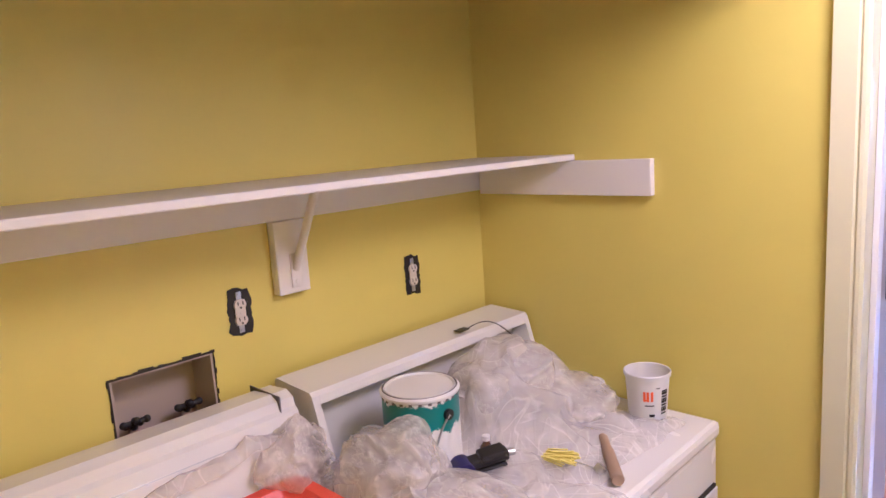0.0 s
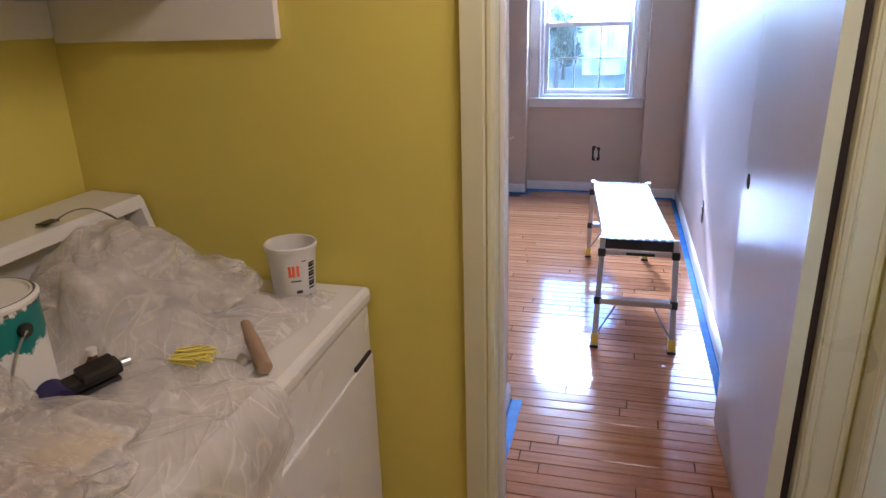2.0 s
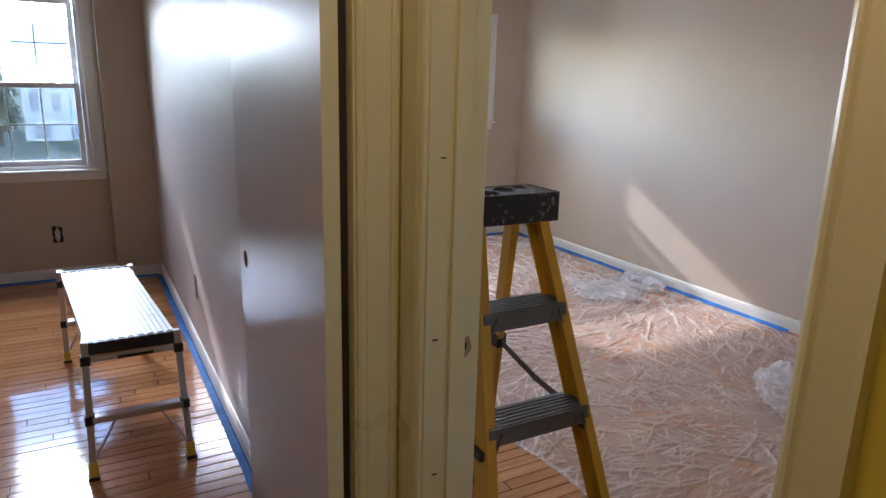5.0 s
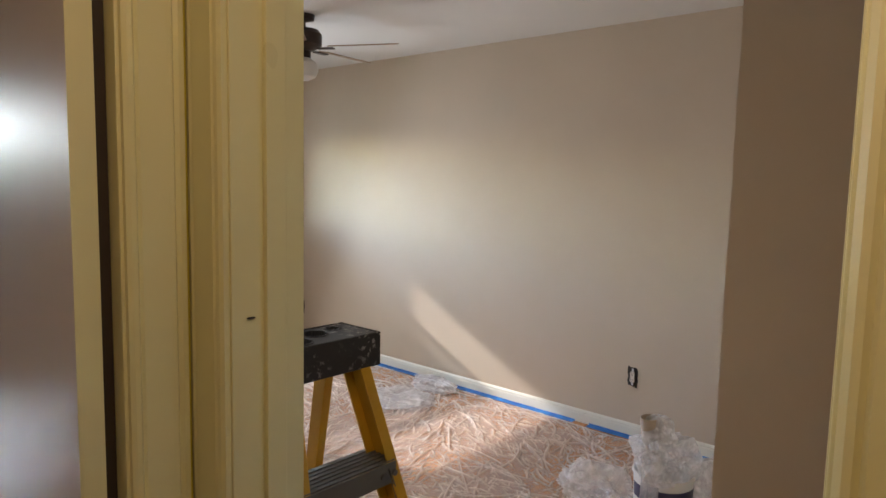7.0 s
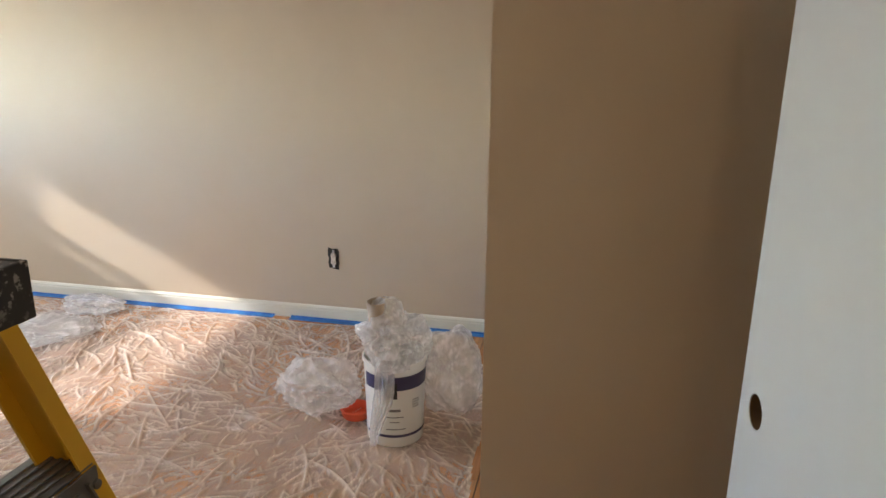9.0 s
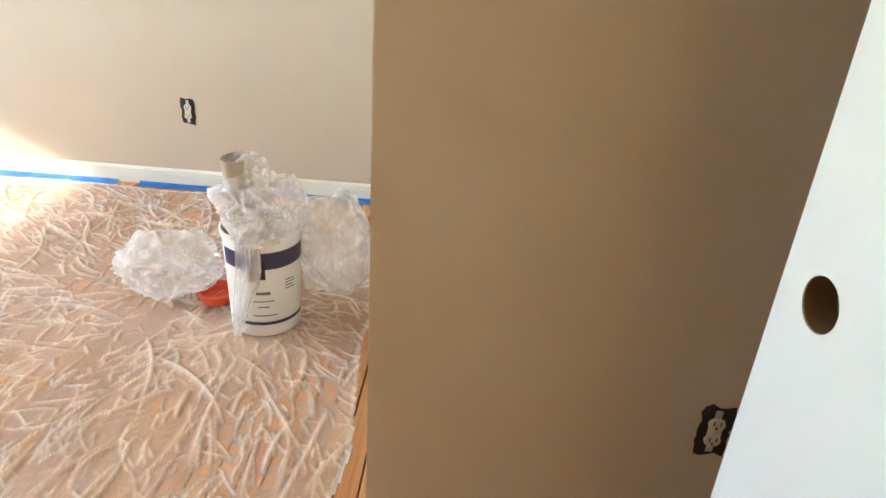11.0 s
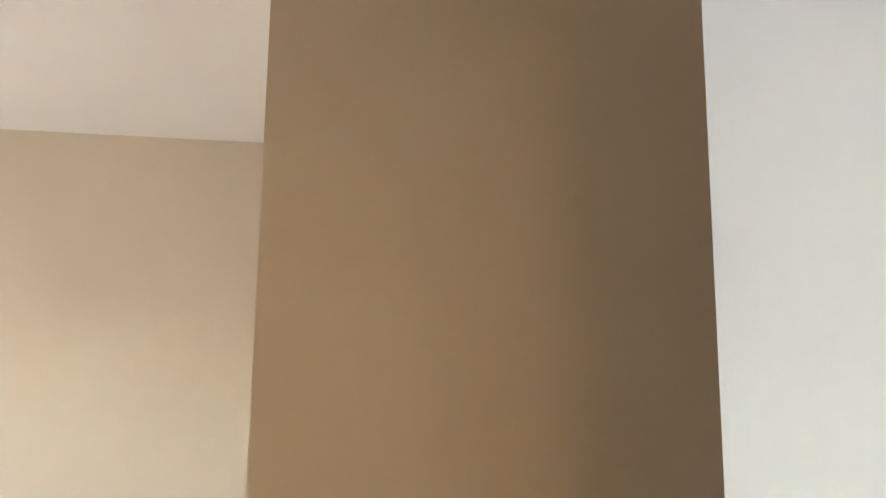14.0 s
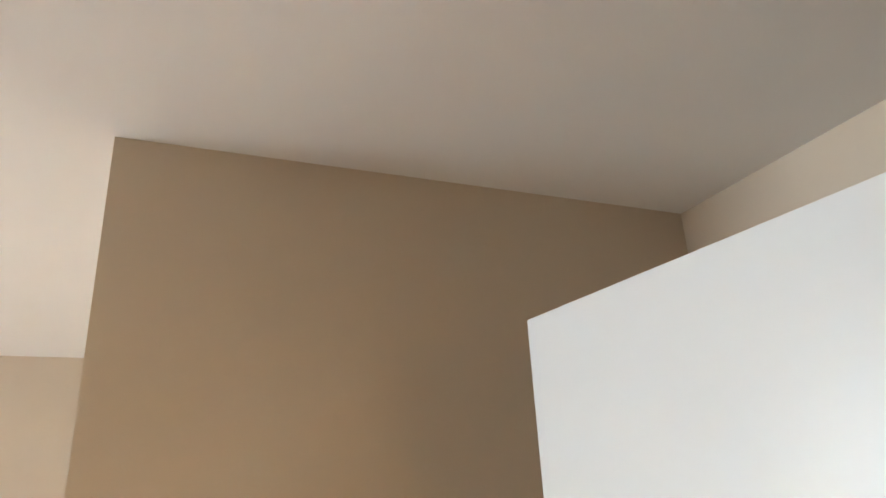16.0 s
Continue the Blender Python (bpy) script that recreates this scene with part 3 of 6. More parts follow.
def leaf(name, width, mat, m, bore, label, edge_mat=None):
    d = thing(name, m, label, "door")
    bm = bmesh.new()
    t, h, z0 = 0.035, 2.023, 0.012
    bx, bz, r = width - 0.062, bore, 0.026
    # flat slab with a round bore: strips round an octagon-like hole
    n = 24
    for y, flip in ((0.0, 1), (t, -1)):
        ring = [bm.verts.new((bx + r * math.cos(2 * math.pi * k / n), y, bz + r * math.sin(2 * math.pi * k / n))) for k in range(n)]
        q = 0.045
        sq = []
        for k in range(n):
            a = 2 * math.pi * k / n
            c, s_ = math.cos(a), math.sin(a)
            f = q / max(abs(c), abs(s_))
            sq.append(bm.verts.new((bx + f * c, y, bz + f * s_)))
        for k in range(n):
            j = (k + 1) % n
            bm.faces.new((ring[k], ring[j], sq[j], sq[k]))
        if flip == 1:
            front = ring
        else:
            for k in range(n):
                j = (k + 1) % n
                bm.faces.new((front[k], front[j], ring[j], ring[k]))
        for x0, x1, a0, a1 in ((0, bx - q, z0, z0 + h), (bx + q, width, z0, z0 + h), (bx - q, bx + q, z0, bz - q), (bx - q, bx + q, bz + q, z0 + h)):
            vs = [bm.verts.new(c) for c in ((x0, y, a0), (x1, y, a0), (x1, y, a1), (x0, y, a1))]
            bm.faces.new(vs)
    for c in (((0, 0, z0), (0, t, z0), (0, t, z0 + h), (0, 0, z0 + h)), ((width, 0, z0), (width, t, z0), (width, t, z0 + h), (width, 0, z0 + h)),
              ((0, 0, z0), (width, 0, z0), (width, t, z0), (0, t, z0)), ((0, 0, z0 + h), (width, 0, z0 + h), (width, t, z0 + h), (0, t, z0 + h))):
        bm.faces.new([bm.verts.new(v) for v in c])
    part("slab", bm, mat, d)
    bm = bmesh.new()
    bmesh.ops.create_cone(bm, cap_ends=False, segments=24, radius1=r - 0.0006, radius2=r - 0.0006, depth=t - 0.003, matrix=Matrix.Translation((bx, t / 2, bz)) @ Matrix.Rotation(math.pi / 2, 4, "X"))
    part("bore_lining", bm, M_RAW, d, "bare brown wood inside the knob bore", smooth=True)
    bm = bmesh.new()
    box(bm, width - 0.0005, 0.006, bz - 0.028, width + 0.0015, t - 0.006, bz + 0.028)
    part("latch_mortise", bm, M_PLASTERBOARD, d)
    if edge_mat:
        bm = bmesh.new()
        box(bm, -0.0015, 0.0, z0, 0.0, t, z0 + h)
        part("hinge_edge", bm, edge_mat, d, "cream painted hinge edge")
        for z in (0.25, 1.02, 1.78):
            bm = bmesh.new()
            box(bm, -0.0022, 0.002, z, -0.0015, t - 0.004, z + 0.09)
            part("hinge", bm, M_TRIM, d, "painted-over butt hinge")
    return d


# the leaf of the first door stands open along the partition, its hinge edge to the hall
leaf("open_door", 0.73, M_LEAF_A, Matrix.Translation((0.836, 1.596, 0)) @ pose(0, 0, 0, 0, 0, 91.0), 0.93, "open satin painted flush door without its knob", M_TRIM)
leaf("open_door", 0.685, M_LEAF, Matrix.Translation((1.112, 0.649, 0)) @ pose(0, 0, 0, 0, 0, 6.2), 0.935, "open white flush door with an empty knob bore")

BASE = [(0, 0), (0, 0.013), (0.055, 0.013), (0.063, 0.010), (0.068, 0.012), (0.078, 0.006), (0.082, 0.0)]


def baseboard(a, b, out, mat=M_WHITE):
    bm = bmesh.new()
    sweep(bm, BASE, (*a, 0.001), (*b, 0.001), (0, 0, 1), (*out, 0))
    return tagged(link_mesh("baseboard", bm, mat), "painted moulded baseboard", "baseboard", "", S)


def tape(a, b, out, w=0.032, seed=0, off=0.014):
    """Masking tape laid on the floor along a wall, with slightly wavy edges."""
    a, b, o = Vector((*a, 0)), Vector((*b, 0)), Vector((*out, 0))
    n = max(4, int((b - a).length / 0.06))
    bm = bmesh.new()
    rows = []
    for k in range(n + 1):
        p = a.lerp(b, k / n)
        e = 0.003 * noise.noise((k * 0.37, seed, 1.0))
        e2 = 0.004 * noise.noise((k * 0.31, seed, 7.0))
        rows.append([bm.verts.new(p + o * off + Vector((0, 0, 0.012 + e2 * 0.5))), bm.verts.new(p + o * (off + 0.003 + e * 0.3) + Vector((0, 0, 0.003))), bm.verts.new(p + o * (off + w + e) + Vector((0, 0, 0.0022)))])
    for r, q in zip(rows, rows[1:]):
        for i in (0, 1):
            bm.faces.new((r[i], r[i + 1], q[i + 1], q[i]))
    return tagged(link_mesh("masking_tape", bm, M_TAPE), "blue masking tape stuck on the floor along the baseboard", "tape", "masking tape strips")


RX0, RX1 = -0.345, 0.575
baseboard((-2.3, Y_FRONT), (RX0, Y_FRONT), (0, -1))
baseboard((RX0, Y_REC), (RX1, Y_REC), (0, -1))
baseboard((RX1, Y_FRONT), (AXR - 0.013, Y_FRONT), (0, -1))
baseboard((AXR, Y_D + 0.13), (AXR, Y_FRONT), (-1, 0))
baseboard((0.022, 1.40), (0.022, 2.32), (1, 0))
tape((-2.3, Y_FRONT), (RX0, Y_FRONT), (0, -1), seed=1)
tape((RX0, Y_REC), (RX1, Y_REC), (0, -1), seed=2)
tape((RX0 - 0.013, Y_FRONT - 0.03), (RX0 - 0.013, Y_REC - 0.02), (1, 0), seed=3)
tape((RX1, Y_FRONT), (AXR - 0.03, Y_FRONT), (0, -1), seed=4)
tape((AXR, 1.80), (AXR, Y_FRONT - 0.02), (-1, 0), seed=5)
tape((0.022, 1.90), (0.022, 2.33), (1, 0), seed=6, w=0.045)
baseboard((B_XF, B_CY), (B_XF, B_YF), (-1, 0), M_BASE)
baseboard((AXR + 0.3, B_YF), (B_XF - 0.013, B_YF), (0, -1), M_BASE)
baseboard((B_CL, B_YR), (B_CL, B_CY), (-1, 0), M_BASE)
baseboard((B_CL + 0.12, B_CY), (B_XF - 0.013, B_CY), (0, 1), M_BASE)
tape((B_XF, 1.25), (B_XF, 2.62), (-1, 0), seed=7, w=0.045)
tape((B_XF, 2.72), (B_XF, 3.60), (-1, 0), seed=8, w=0.04)
tape((B_XF, 3.60), (B_XF, 5.62), (-1, 0), seed=9, w=0.04)
tape((1.4, B_YF), (B_XF - 0.05, B_YF), (0, -1), seed=10, w=0.045)
tape((B_CL, B_YR + 0.05), (B_CL, B_CY + 0.01), (-1, 0), seed=11, w=0.045)


# ---- windows ----
def window(name, x0, x1, z0, z1, y, label, wide=True, drop=0.02):
    w = thing(name, label=label, category="window", kind=S)
    mid = (z0 + z1) / 2 - drop

    def fr(n, rows, mat=M_VINYL, bev=0.002):
        bm = bmesh.new()
        for r in rows:
            box(bm, *r, bevel=bev)
        return part(n, bm, mat, w)
    fr("window_frame", ((x0, y, z0, x0 + 0.028, y + 0.10, z1), (x1 - 0.028, y, z0, x1, y + 0.10, z1), (x0 + 0.028, y, z1 - 0.028, x1 - 0.028, y + 0.10, z1), (x0 + 0.028, y, z0, x1 - 0.028, y + 0.10, z0 + 0.02)))
    for n, a, b, yy in (("upper_sash", mid - 0.012, z1 - 0.03, y + 0.055), ("lower_sash", z0 + 0.02, mid + 0.020, y + 0.022)):
        lo, hi = x0 + 0.03, x1 - 0.03
        t = 0.034
        fr(n, ((lo, yy, a, lo + t, yy + 0.03, b), (hi - t, yy, a, hi, yy + 0.03, b), (lo + t, yy, a, hi - t, yy + 0.03, a + 0.036), (lo + t, yy, b - 0.034, hi - t, yy + 0.03, b)))
        g0, g1, h0, h1 = lo + t, hi - t, a + 0.036, b - 0.034
        for k in (1, 2):
            x = g0 + (g1 - g0) * k / 3
            fr("muntin", ((x - 0.004, yy + 0.010, h0, x + 0.004, yy + 0.018, h1),), bev=0.0)
        zz = (h0 + h1) / 2
        fr("muntin", ((g0, yy + 0.009, zz - 0.004, g1, yy + 0.019, zz + 0.004),), bev=0.0)
        g = fr("pane", ((g0, yy + 0.012, h0, g1, yy + 0.016, h1),), M_GLASS, 0.0)
        g.visible_shadow = False
    if drop < 0.1:
        fr("insect_screen", ((x0 + 0.03, y + 0.090, z0 + 0.02, x1 - 0.03, y + 0.092, mid),), M_SCREEN, 0.0)
    for f in (0.27, 0.73):
        x = x0 + (x1 - x0) * f
        fr("sash_lock", ((x - 0.022, y + 0.02, mid + 0.021, x + 0.022, y + 0.045, mid + 0.028), (x - 0.008, y + 0.018, mid + 0.028, x + 0.012, y + 0.034, mid + 0.036)), M_VINYL, 0.001)
    # casing, stool and apron inside
    if wide:
        fr("window_casing", ((x0 - 0.085, y - 0.021, z0 - 0.005, x0 + 0.004, y - 0.001, z1 + 0.09), (x1 - 0.004, y - 0.021, z0 - 0.005, x1 + 0.085, y - 0.001, z1 + 0.09), (x0 + 0.004, y - 0.021, z1 - 0.004, x1 - 0.004, y - 0.001, z1 + 0.09)), M_WHITE, 0.004)
        fr("casing_bead", ((x0 - 0.088, y - 0.030, z0 - 0.005, x0 - 0.072, y - 0.021, z1 + 0.09), (x1 + 0.072, y - 0.030, z0 - 0.005, x1 + 0.088, y - 0.021, z1 + 0.09), (x0 - 0.012, y - 0.027, z0 - 0.005, x0 - 0.002, y - 0.021, z1), (x1 + 0.002, y - 0.027, z0 - 0.005, x1 + 0.012, y - 0.021, z1)), M_WHITE, 0.002)
        fr("window_sill", ((x0 - 0.10, y - 0.055, z0 - 0.024, x1 + 0.10, y + 0.02, z0 - 0.005),), M_WHITE, 0.004)
        fr("apron", ((x0 - 0.082, y - 0.016, z0 - 0.082, x1 + 0.082, y - 0.001, z0 - 0.024),), M_WHITE, 0.003)
    return w


window("window_1", W0, W1, WZ0, WZ1, Y_REC, "white double-hung window with six-pane sashes over a painted sill")
window("window_2", V0, V1, VZ0, WZ1, B_YF, "wide white double-hung window of the second bedroom", drop=0.275)


# ---- outlets, switch, washer box ----
def outlet(m, label, h=0.118, w=0.062):
    o = thing("wall_outlet", m, label, "outlet", "bare wall outlets")
    bm = bmesh.new()
    r = random.Random(int(m.translation.x * 100 + m.translation.z * 1000))
    ring = []
    n = 28
    for k in range(n):
        a = 2 * math.pi * k / n
        c, s_ = math.cos(a), math.sin(a)
        f = 1 / max(abs(c) / (w / 2), abs(s_) / (h / 2))
        f *= 1 + r.uniform(-0.10, 0.12)
        ring.append(bm.verts.new((f * c, 0.0015, f * s_)))
    bm.faces.new(ring)
    part("cut_opening", bm, M_DARK, o, "ragged dark hole in the plaster")
    bm = bmesh.new()
    box(bm, -0.007, 0.002, -0.051, 0.007, 0.004, 0.051, bevel=0.001)
    for sz in (-1, 1):
        rod(bm, (0, 0.0035, sz * 0.045), (0, 0.0065, sz * 0.045), 0.0032, 10)
    part("mounting_strap", bm, M_ALU, o)
    for z in (-0.0195, 0.0195):
        bm = bmesh.new()
        vs = [(0.0165 * math.cos(a), 0.0145 * math.sin(a)) for a in [2 * math.pi * k / 24 for k in range(24)]]
        A = [bm.verts.new((x, 0.0035, z + max(-0.0125, min(0.0125, y)))) for x, y in vs]
        B = [bm.verts.new((x * 0.95, 0.009, z + 0.95 * max(-0.0125, min(0.0125, y)))) for x, y in vs]
        bm.faces.new(B)
        for k in range(24):
            j = (k + 1) % 24
            bm.faces.new((A[k], A[j], B[j], B[k]))
        rec = part("receptacle", bm, M_OUTLET, o)
        bm = bmesh.new()
        for x in (-0.0065, 0.0065):
            box(bm, x - 0.0013, 0.0088, z - 0.001, x + 0.0013, 0.0096, z + 0.008)
        rod(bm, (0, 0.0088, z - 0.007), (0, 0.0096, z - 0.007), 0.0028, 10)
        part("slots", bm, M_DARK, rec)
    bm = bmesh.new()
    box(bm, -0.014, 0.0035, -0.031, 0.014, 0.0065, 0.031, bevel=0.002)
    rod(bm, (0, 0.008, 0), (0, 0.0095, 0), 0.003, 10)
    part("body", bm, M_OUTLET, o)
    return o


outlet(pose(X_L, 0.484, 1.261, 0, 0, -90) @ Matrix.Scale(0.80, 4), "uncovered ivory outlet in a ragged dark hole in the yellow wall")
outlet(pose(X_L, 0.946, 1.246, 0, 0, -90) @ Matrix.Scale(0.80, 4), "uncovered ivory outlet in the yellow wall near the corner")
outlet(pose(0.218, Y_REC, 0.325, 0, 0, 180), "uncovered outlet under the window in the taupe wall")
outlet(pose(AXR, 2.58, 0.425, 0, 0, 90), "uncovered outlet in the satin partition wall")
outlet(pose(AXR, 3.868, 0.37, 0, 0, 90), "uncovered outlet farther along the partition wall")
outlet(pose(B_XF, 2.352, 0.365, 0, 0, 90), "uncovered outlet in the taupe wall above the drop cloth")
outlet(pose(B_XF, 5.60, 0.33, 0, 0, 90), "uncovered outlet near the room corner")
outlet(pose(B_CL, 0.542, 0.35, 0, 0, 90), "uncovered outlet low in the closet wall")

sw = thing("light_switch", pose(0.022, 2.225, 1.05, 0, 0, -90), "uncovered toggle switch on the wall inside the doorway", "switch")
part("cut_opening", boxes((-0.026, 0.0005, -0.052, 0.026, 0.002, 0.050)), M_DARK, sw, "dark cut in the plaster")
part("mounting_strap", boxes((-0.012, 0.002, -0.053, 0.012, 0.005, 0.053), bevel=0.001), M_ALU, sw)
part("switch_body", boxes((-0.012, 0.005, -0.02, 0.012, 0.009, 0.02), bevel=0.001), M_OUTLET, sw)
bm = bmesh.new()
rod(bm, (0, 0.008, 0.0), (0, 0.03, 0.012), 0.0045, 10)
part("toggle", bm, M_OUTLET, sw)

wb = thing("washer_outlet_box", label="open recessed washer valve box in the yellow wall", category="valve box")
M_BOX = painted("beige_box_plastic", (0.52, 0.44, 0.36), (0.46, 0.38, 0.30), 0.6)
YB0, YB1, ZB0, ZB1 = 0.230, 0.418, 0.99, 1.198
part("box_back", boxes((X_L - 0.09, YB0, ZB0, X_L - 0.085, YB1, ZB1)), M_BOX, wb)
for side in ((X_L - 0.085, YB0, ZB0, X_L, YB0 + 0.004, ZB1), (X_L - 0.085, YB1 - 0.004, ZB0, X_L, YB1, ZB1), (X_L - 0.085, YB0 + 0.004, ZB1 - 0.004, X_L, YB1 - 0.004, ZB1), (X_L - 0.085, YB0 + 0.004, ZB0, X_L, YB1 - 0.004, ZB0 + 0.004)):
    part("box_side", boxes(side), M_BOX, wb)
bm = bmesh.new()
r = random.Random(4)
for k in range(22):
    y = YB0 - 0.004 + (YB1 - YB0 + 0.008) * k / 22
    box(bm, X_L + 0.0005, y, ZB1 - 0.001, X_L + 0.002, y + 0.0095, ZB1 + r.uniform(0.002, 0.007))
for k in range(20):
    z = ZB0 + (ZB1 - ZB0) * k / 20
    box(bm, X_L + 0.0005, YB1, z, X_L + 0.002, YB1 + r.uniform(0.001, 0.005), z + 0.0104)
    box(bm, X_L + 0.0005, YB0 - r.uniform(0.002, 0.006), z, X_L + 0.002, YB0, z + 0.0104)
part("ragged_cut", bm, M_DARK, wb, "ragged dark plaster cut round the box")
for y in (0.275, 0.375):
    bm = bmesh.new()
    rod(bm, (X_L - 0.05, y, ZB0 + 0.004), (X_L - 0.05, y, 1.085), 0.009, 12)
    v = part("valve", bm, M_PLASTERBOARD, wb, "old brass water valve")
    bm = bmesh.new()
    c = Vector((X_L - 0.038, y, 1.098))
    for k in range(5):
        a = 2 * math.pi * k / 5
        rod(bm, c, c + Vector((0.010 * math.cos(a), 0.019 * math.sin(a), 0.006 * math.cos(a))), 0.0055, 8)
        bmesh.ops.create_uvsphere(bm, u_segments=8, v_segments=6, radius=0.0072, matrix=Matrix.Translation(c + Vector((0.012 * math.cos(a), 0.022 * math.sin(a), 0.007 * math.cos(a)))))
    rod(bm, c - Vector((0.01, 0, 0.014)), c + Vector((0.004, 0, 0.006)), 0.007, 10)
    part("valve_handle", bm, M_BLACK, v, "black lobed valve handle", smooth=True)

# ---- laundry shelf ----
sh = thing("wall_shelf", label="white painted wooden shelf on cleats over the washer and dryer", category="shelf")
part("shelf_board", boxes((X_L + 0.001, -0.345, 1.498, -0.42, Y_S - 0.001, 1.512), bevel=0.0025), M_SHELF, sh)
part("back_cleat", boxes((X_L + 0.001, -0.345, 1.428, X_L + 0.020, Y_S - 0.001, 1.4975), bevel=0.002), M_SHELF, sh)
part("side_cleat", boxes((X_L + 0.021, Y_S - 0.020, 1.418, -0.222, Y_S - 0.001, 1.4975), bevel=0.002), M_SHELF, sh)
br = thing("shelf_bracket", label="white painted shelf bracket with a round brace on a wooden block", category="bracket")
part("block", boxes((X_L + 0.001, 0.562, 1.278, X_L + 0.026, 0.636, 1.4275), bevel=0.003), M_SHELF, br)
bm = bmesh.new()
rod(bm, (X_L + 0.028, 0.603, 1.328), (X_L + 0.125, 0.603, 1.495), 0.0085, 14)
box(bm, X_L + 0.026, 0.591, 1.29, X_L + 0.030, 0.615, 1.36, bevel=0.0015)
box(bm, X_L + 0.10, 0.593, 1.493, X_L + 0.20, 0.613, 1.4975, bevel=0.001)
part("brace", bm, M_SHELF, br, smooth=True)
bm = bmesh.new()
rod(bm, (X_L + 0.030, 0.603, 1.302), (X_L + 0.0325, 0.603, 1.302), 0.005, 12)
part("screw", bm, M_SHELF, br)


# ---- washer and dryer ----
def machine(name, y0, y1, label, washer):
    d = thing(name, label=label, category="washing machine" if washer else "dryer")
    x0, x1, zt = -0.70, -0.085, 0.944
    part("cabinet", boxes((x0, y0, 0.02, x1, y1, 0.905), bevel=0.008), M_ENAMEL, d)
    part("top", boxes((x0, y0 - 0.002, 0.907, x1 + 0.008, y1 + 0.002, zt), bevel=0.012), M_ENAMEL, d)
    part("plinth", boxes((x0 + 0.02, y0 + 0.02, 0, x1 - 0.03, y1 - 0.02, 0.021)), M_BLACK, d)
    # lower front door panel with a dark finger slot
    fp = part("front_panel", boxes((x1, y0 + 0.012, 0.10, x1 + 0.007, y1 - 0.012, 0.80), bevel=0.003), M_ENAMEL, d)
    part("finger_slot", boxes((x1 + 0.0005, y1 - 0.10, 0.802, x1 + 0.006, y1 - 0.02, 0.809)), M_DARK, fp)
    # backguard
    if washer:
        prof = [(x0, zt), (x0, 1.095), (x0 + 0.015, 1.112), (x0 + 0.075, 1.118), (x0 + 0.095, 1.108), (x0 + 0.10, 1.092), (x0 + 0.108, 1.085), (x0 + 0.165, zt)]
        bm = bmesh.new()
        sweep(bm, [(x - x0, z - zt) for x, z in prof], (x0, y0 + 0.004, zt), (x0, y1 - 0.004, zt), (1, 0, 0), (0, 0, 1))
        part("control_panel", bm, M_ENAMEL, d)
    else:
        bm = bmesh.new()
        sweep(bm, [(0, 0), (0, 0.172), (0.075, 0.170), (0.110, 0.012), (0.112, 0)], (x0, y0 + 0.020, zt), (x0, y1 - 0.020, zt), (1, 0, 0), (0, 0, 1))
        part("control_panel", bm, M_PANEL, d, "pale grey sunken control face")
        cheek = [(0, 0), (0, 0.168), (0.006, 0.174), (0.120, 0.168), (0.127, 0.160), (0.175, 0)]
        for a, b in ((y0 + 0.004, y0 + 0.0195), (y1 - 0.0195, y1 - 0.004)):
            bm = bmesh.new()
            sweep(bm, cheek, (x0, a, zt), (x0, b, zt), (1, 0, 0), (0, 0, 1))
            part("end_cheek", bm, M_ENAMEL, d)
        bm = bmesh.new()
        sweep(bm, [(0.0, 0.1725), (0.006, 0.174), (0.120, 0.168), (0.127, 0.160), (0.132, 0.144), (0.120, 0.144), (0.112, 0.158), (0.0, 0.1722)], (x0, y0 + 0.0198, zt), (x0, y1 - 0.0198, zt), (1, 0, 0), (0, 0, 1))
        part("panel_rim", bm, M_ENAMEL, d)
        part("panel_foot", boxes((x0 + 0.113, y0 + 0.0198, zt, x0 + 0.172, y1 - 0.0198, zt + 0.012), bevel=0.003), M_ENAMEL, d)
    if washer:
        part("end_cap", boxes((x0 - 0.001, y1 - 0.038, zt + 0.002, x0 + 0.104, y1 - 0.036, 1.119)), M_GREY, d)
        slope = Vector((-0.057, 0, 0.141)).normalized()
        nrm = Vector((0.141, 0, 0.057)).normalized()
        for words, y, up, size in (("WATER TEMPERATURE", 0.13, 0.032, 0.0105), ("HEAVY DUTY", 0.445, 0.046, 0.0085), ("WARM", 0.115, 0.004, 0.008), ("COLD", 0.098, -0.012, 0.008)):
            cu = bpy.data.curves.new("lettering", "FONT")
            cu.body, cu.size, cu.align_x = words, size, "CENTER"
            cu.materials.append(M_GREY)
            ob = new("lettering", cu)
            o = Vector((x0 + 0.1365, y, 1.0145)) + slope * up + nrm * 0.0012
            m = Matrix((Vector((0, 1, 0)), slope, nrm)).transposed().to_4x4()
            ob.matrix_basis = Matrix.Translation(o) @ m
            ob.parent = d
            ob["label"] = "small grey control lettering"
        bm = bmesh.new()
        sweep(bm, [(0, 0), (0, 0.0015), (0.002, 0.0015), (0.002, 0)], Vector((x0 + 0.1365, y0 + 0.02, 1.0145)) + slope * 0.052, Vector((x0 + 0.1365, y1 - 0.05, 1.0145)) + slope * 0.052, slope, nrm)
        part("trim_line", bm, M_ALU, d)
    return d


M_PANEL = painted("pale_grey_panel", (0.62, 0.62, 0.61), (0.58, 0.58, 0.57), 0.3, bump=0.02)
M_GREY = base_mat("grey_print", (0.16, 0.15, 0.15), 0.6)[0]
machine("dryer", 0.525, 1.203, "white clothes dryer with a raised back panel, littered with plastic film", False)
machine("washing_machine", -0.150, 0.512, "white top-loading washing machine, an orange paint tray on its lid", True)
TOPZ = 0.945

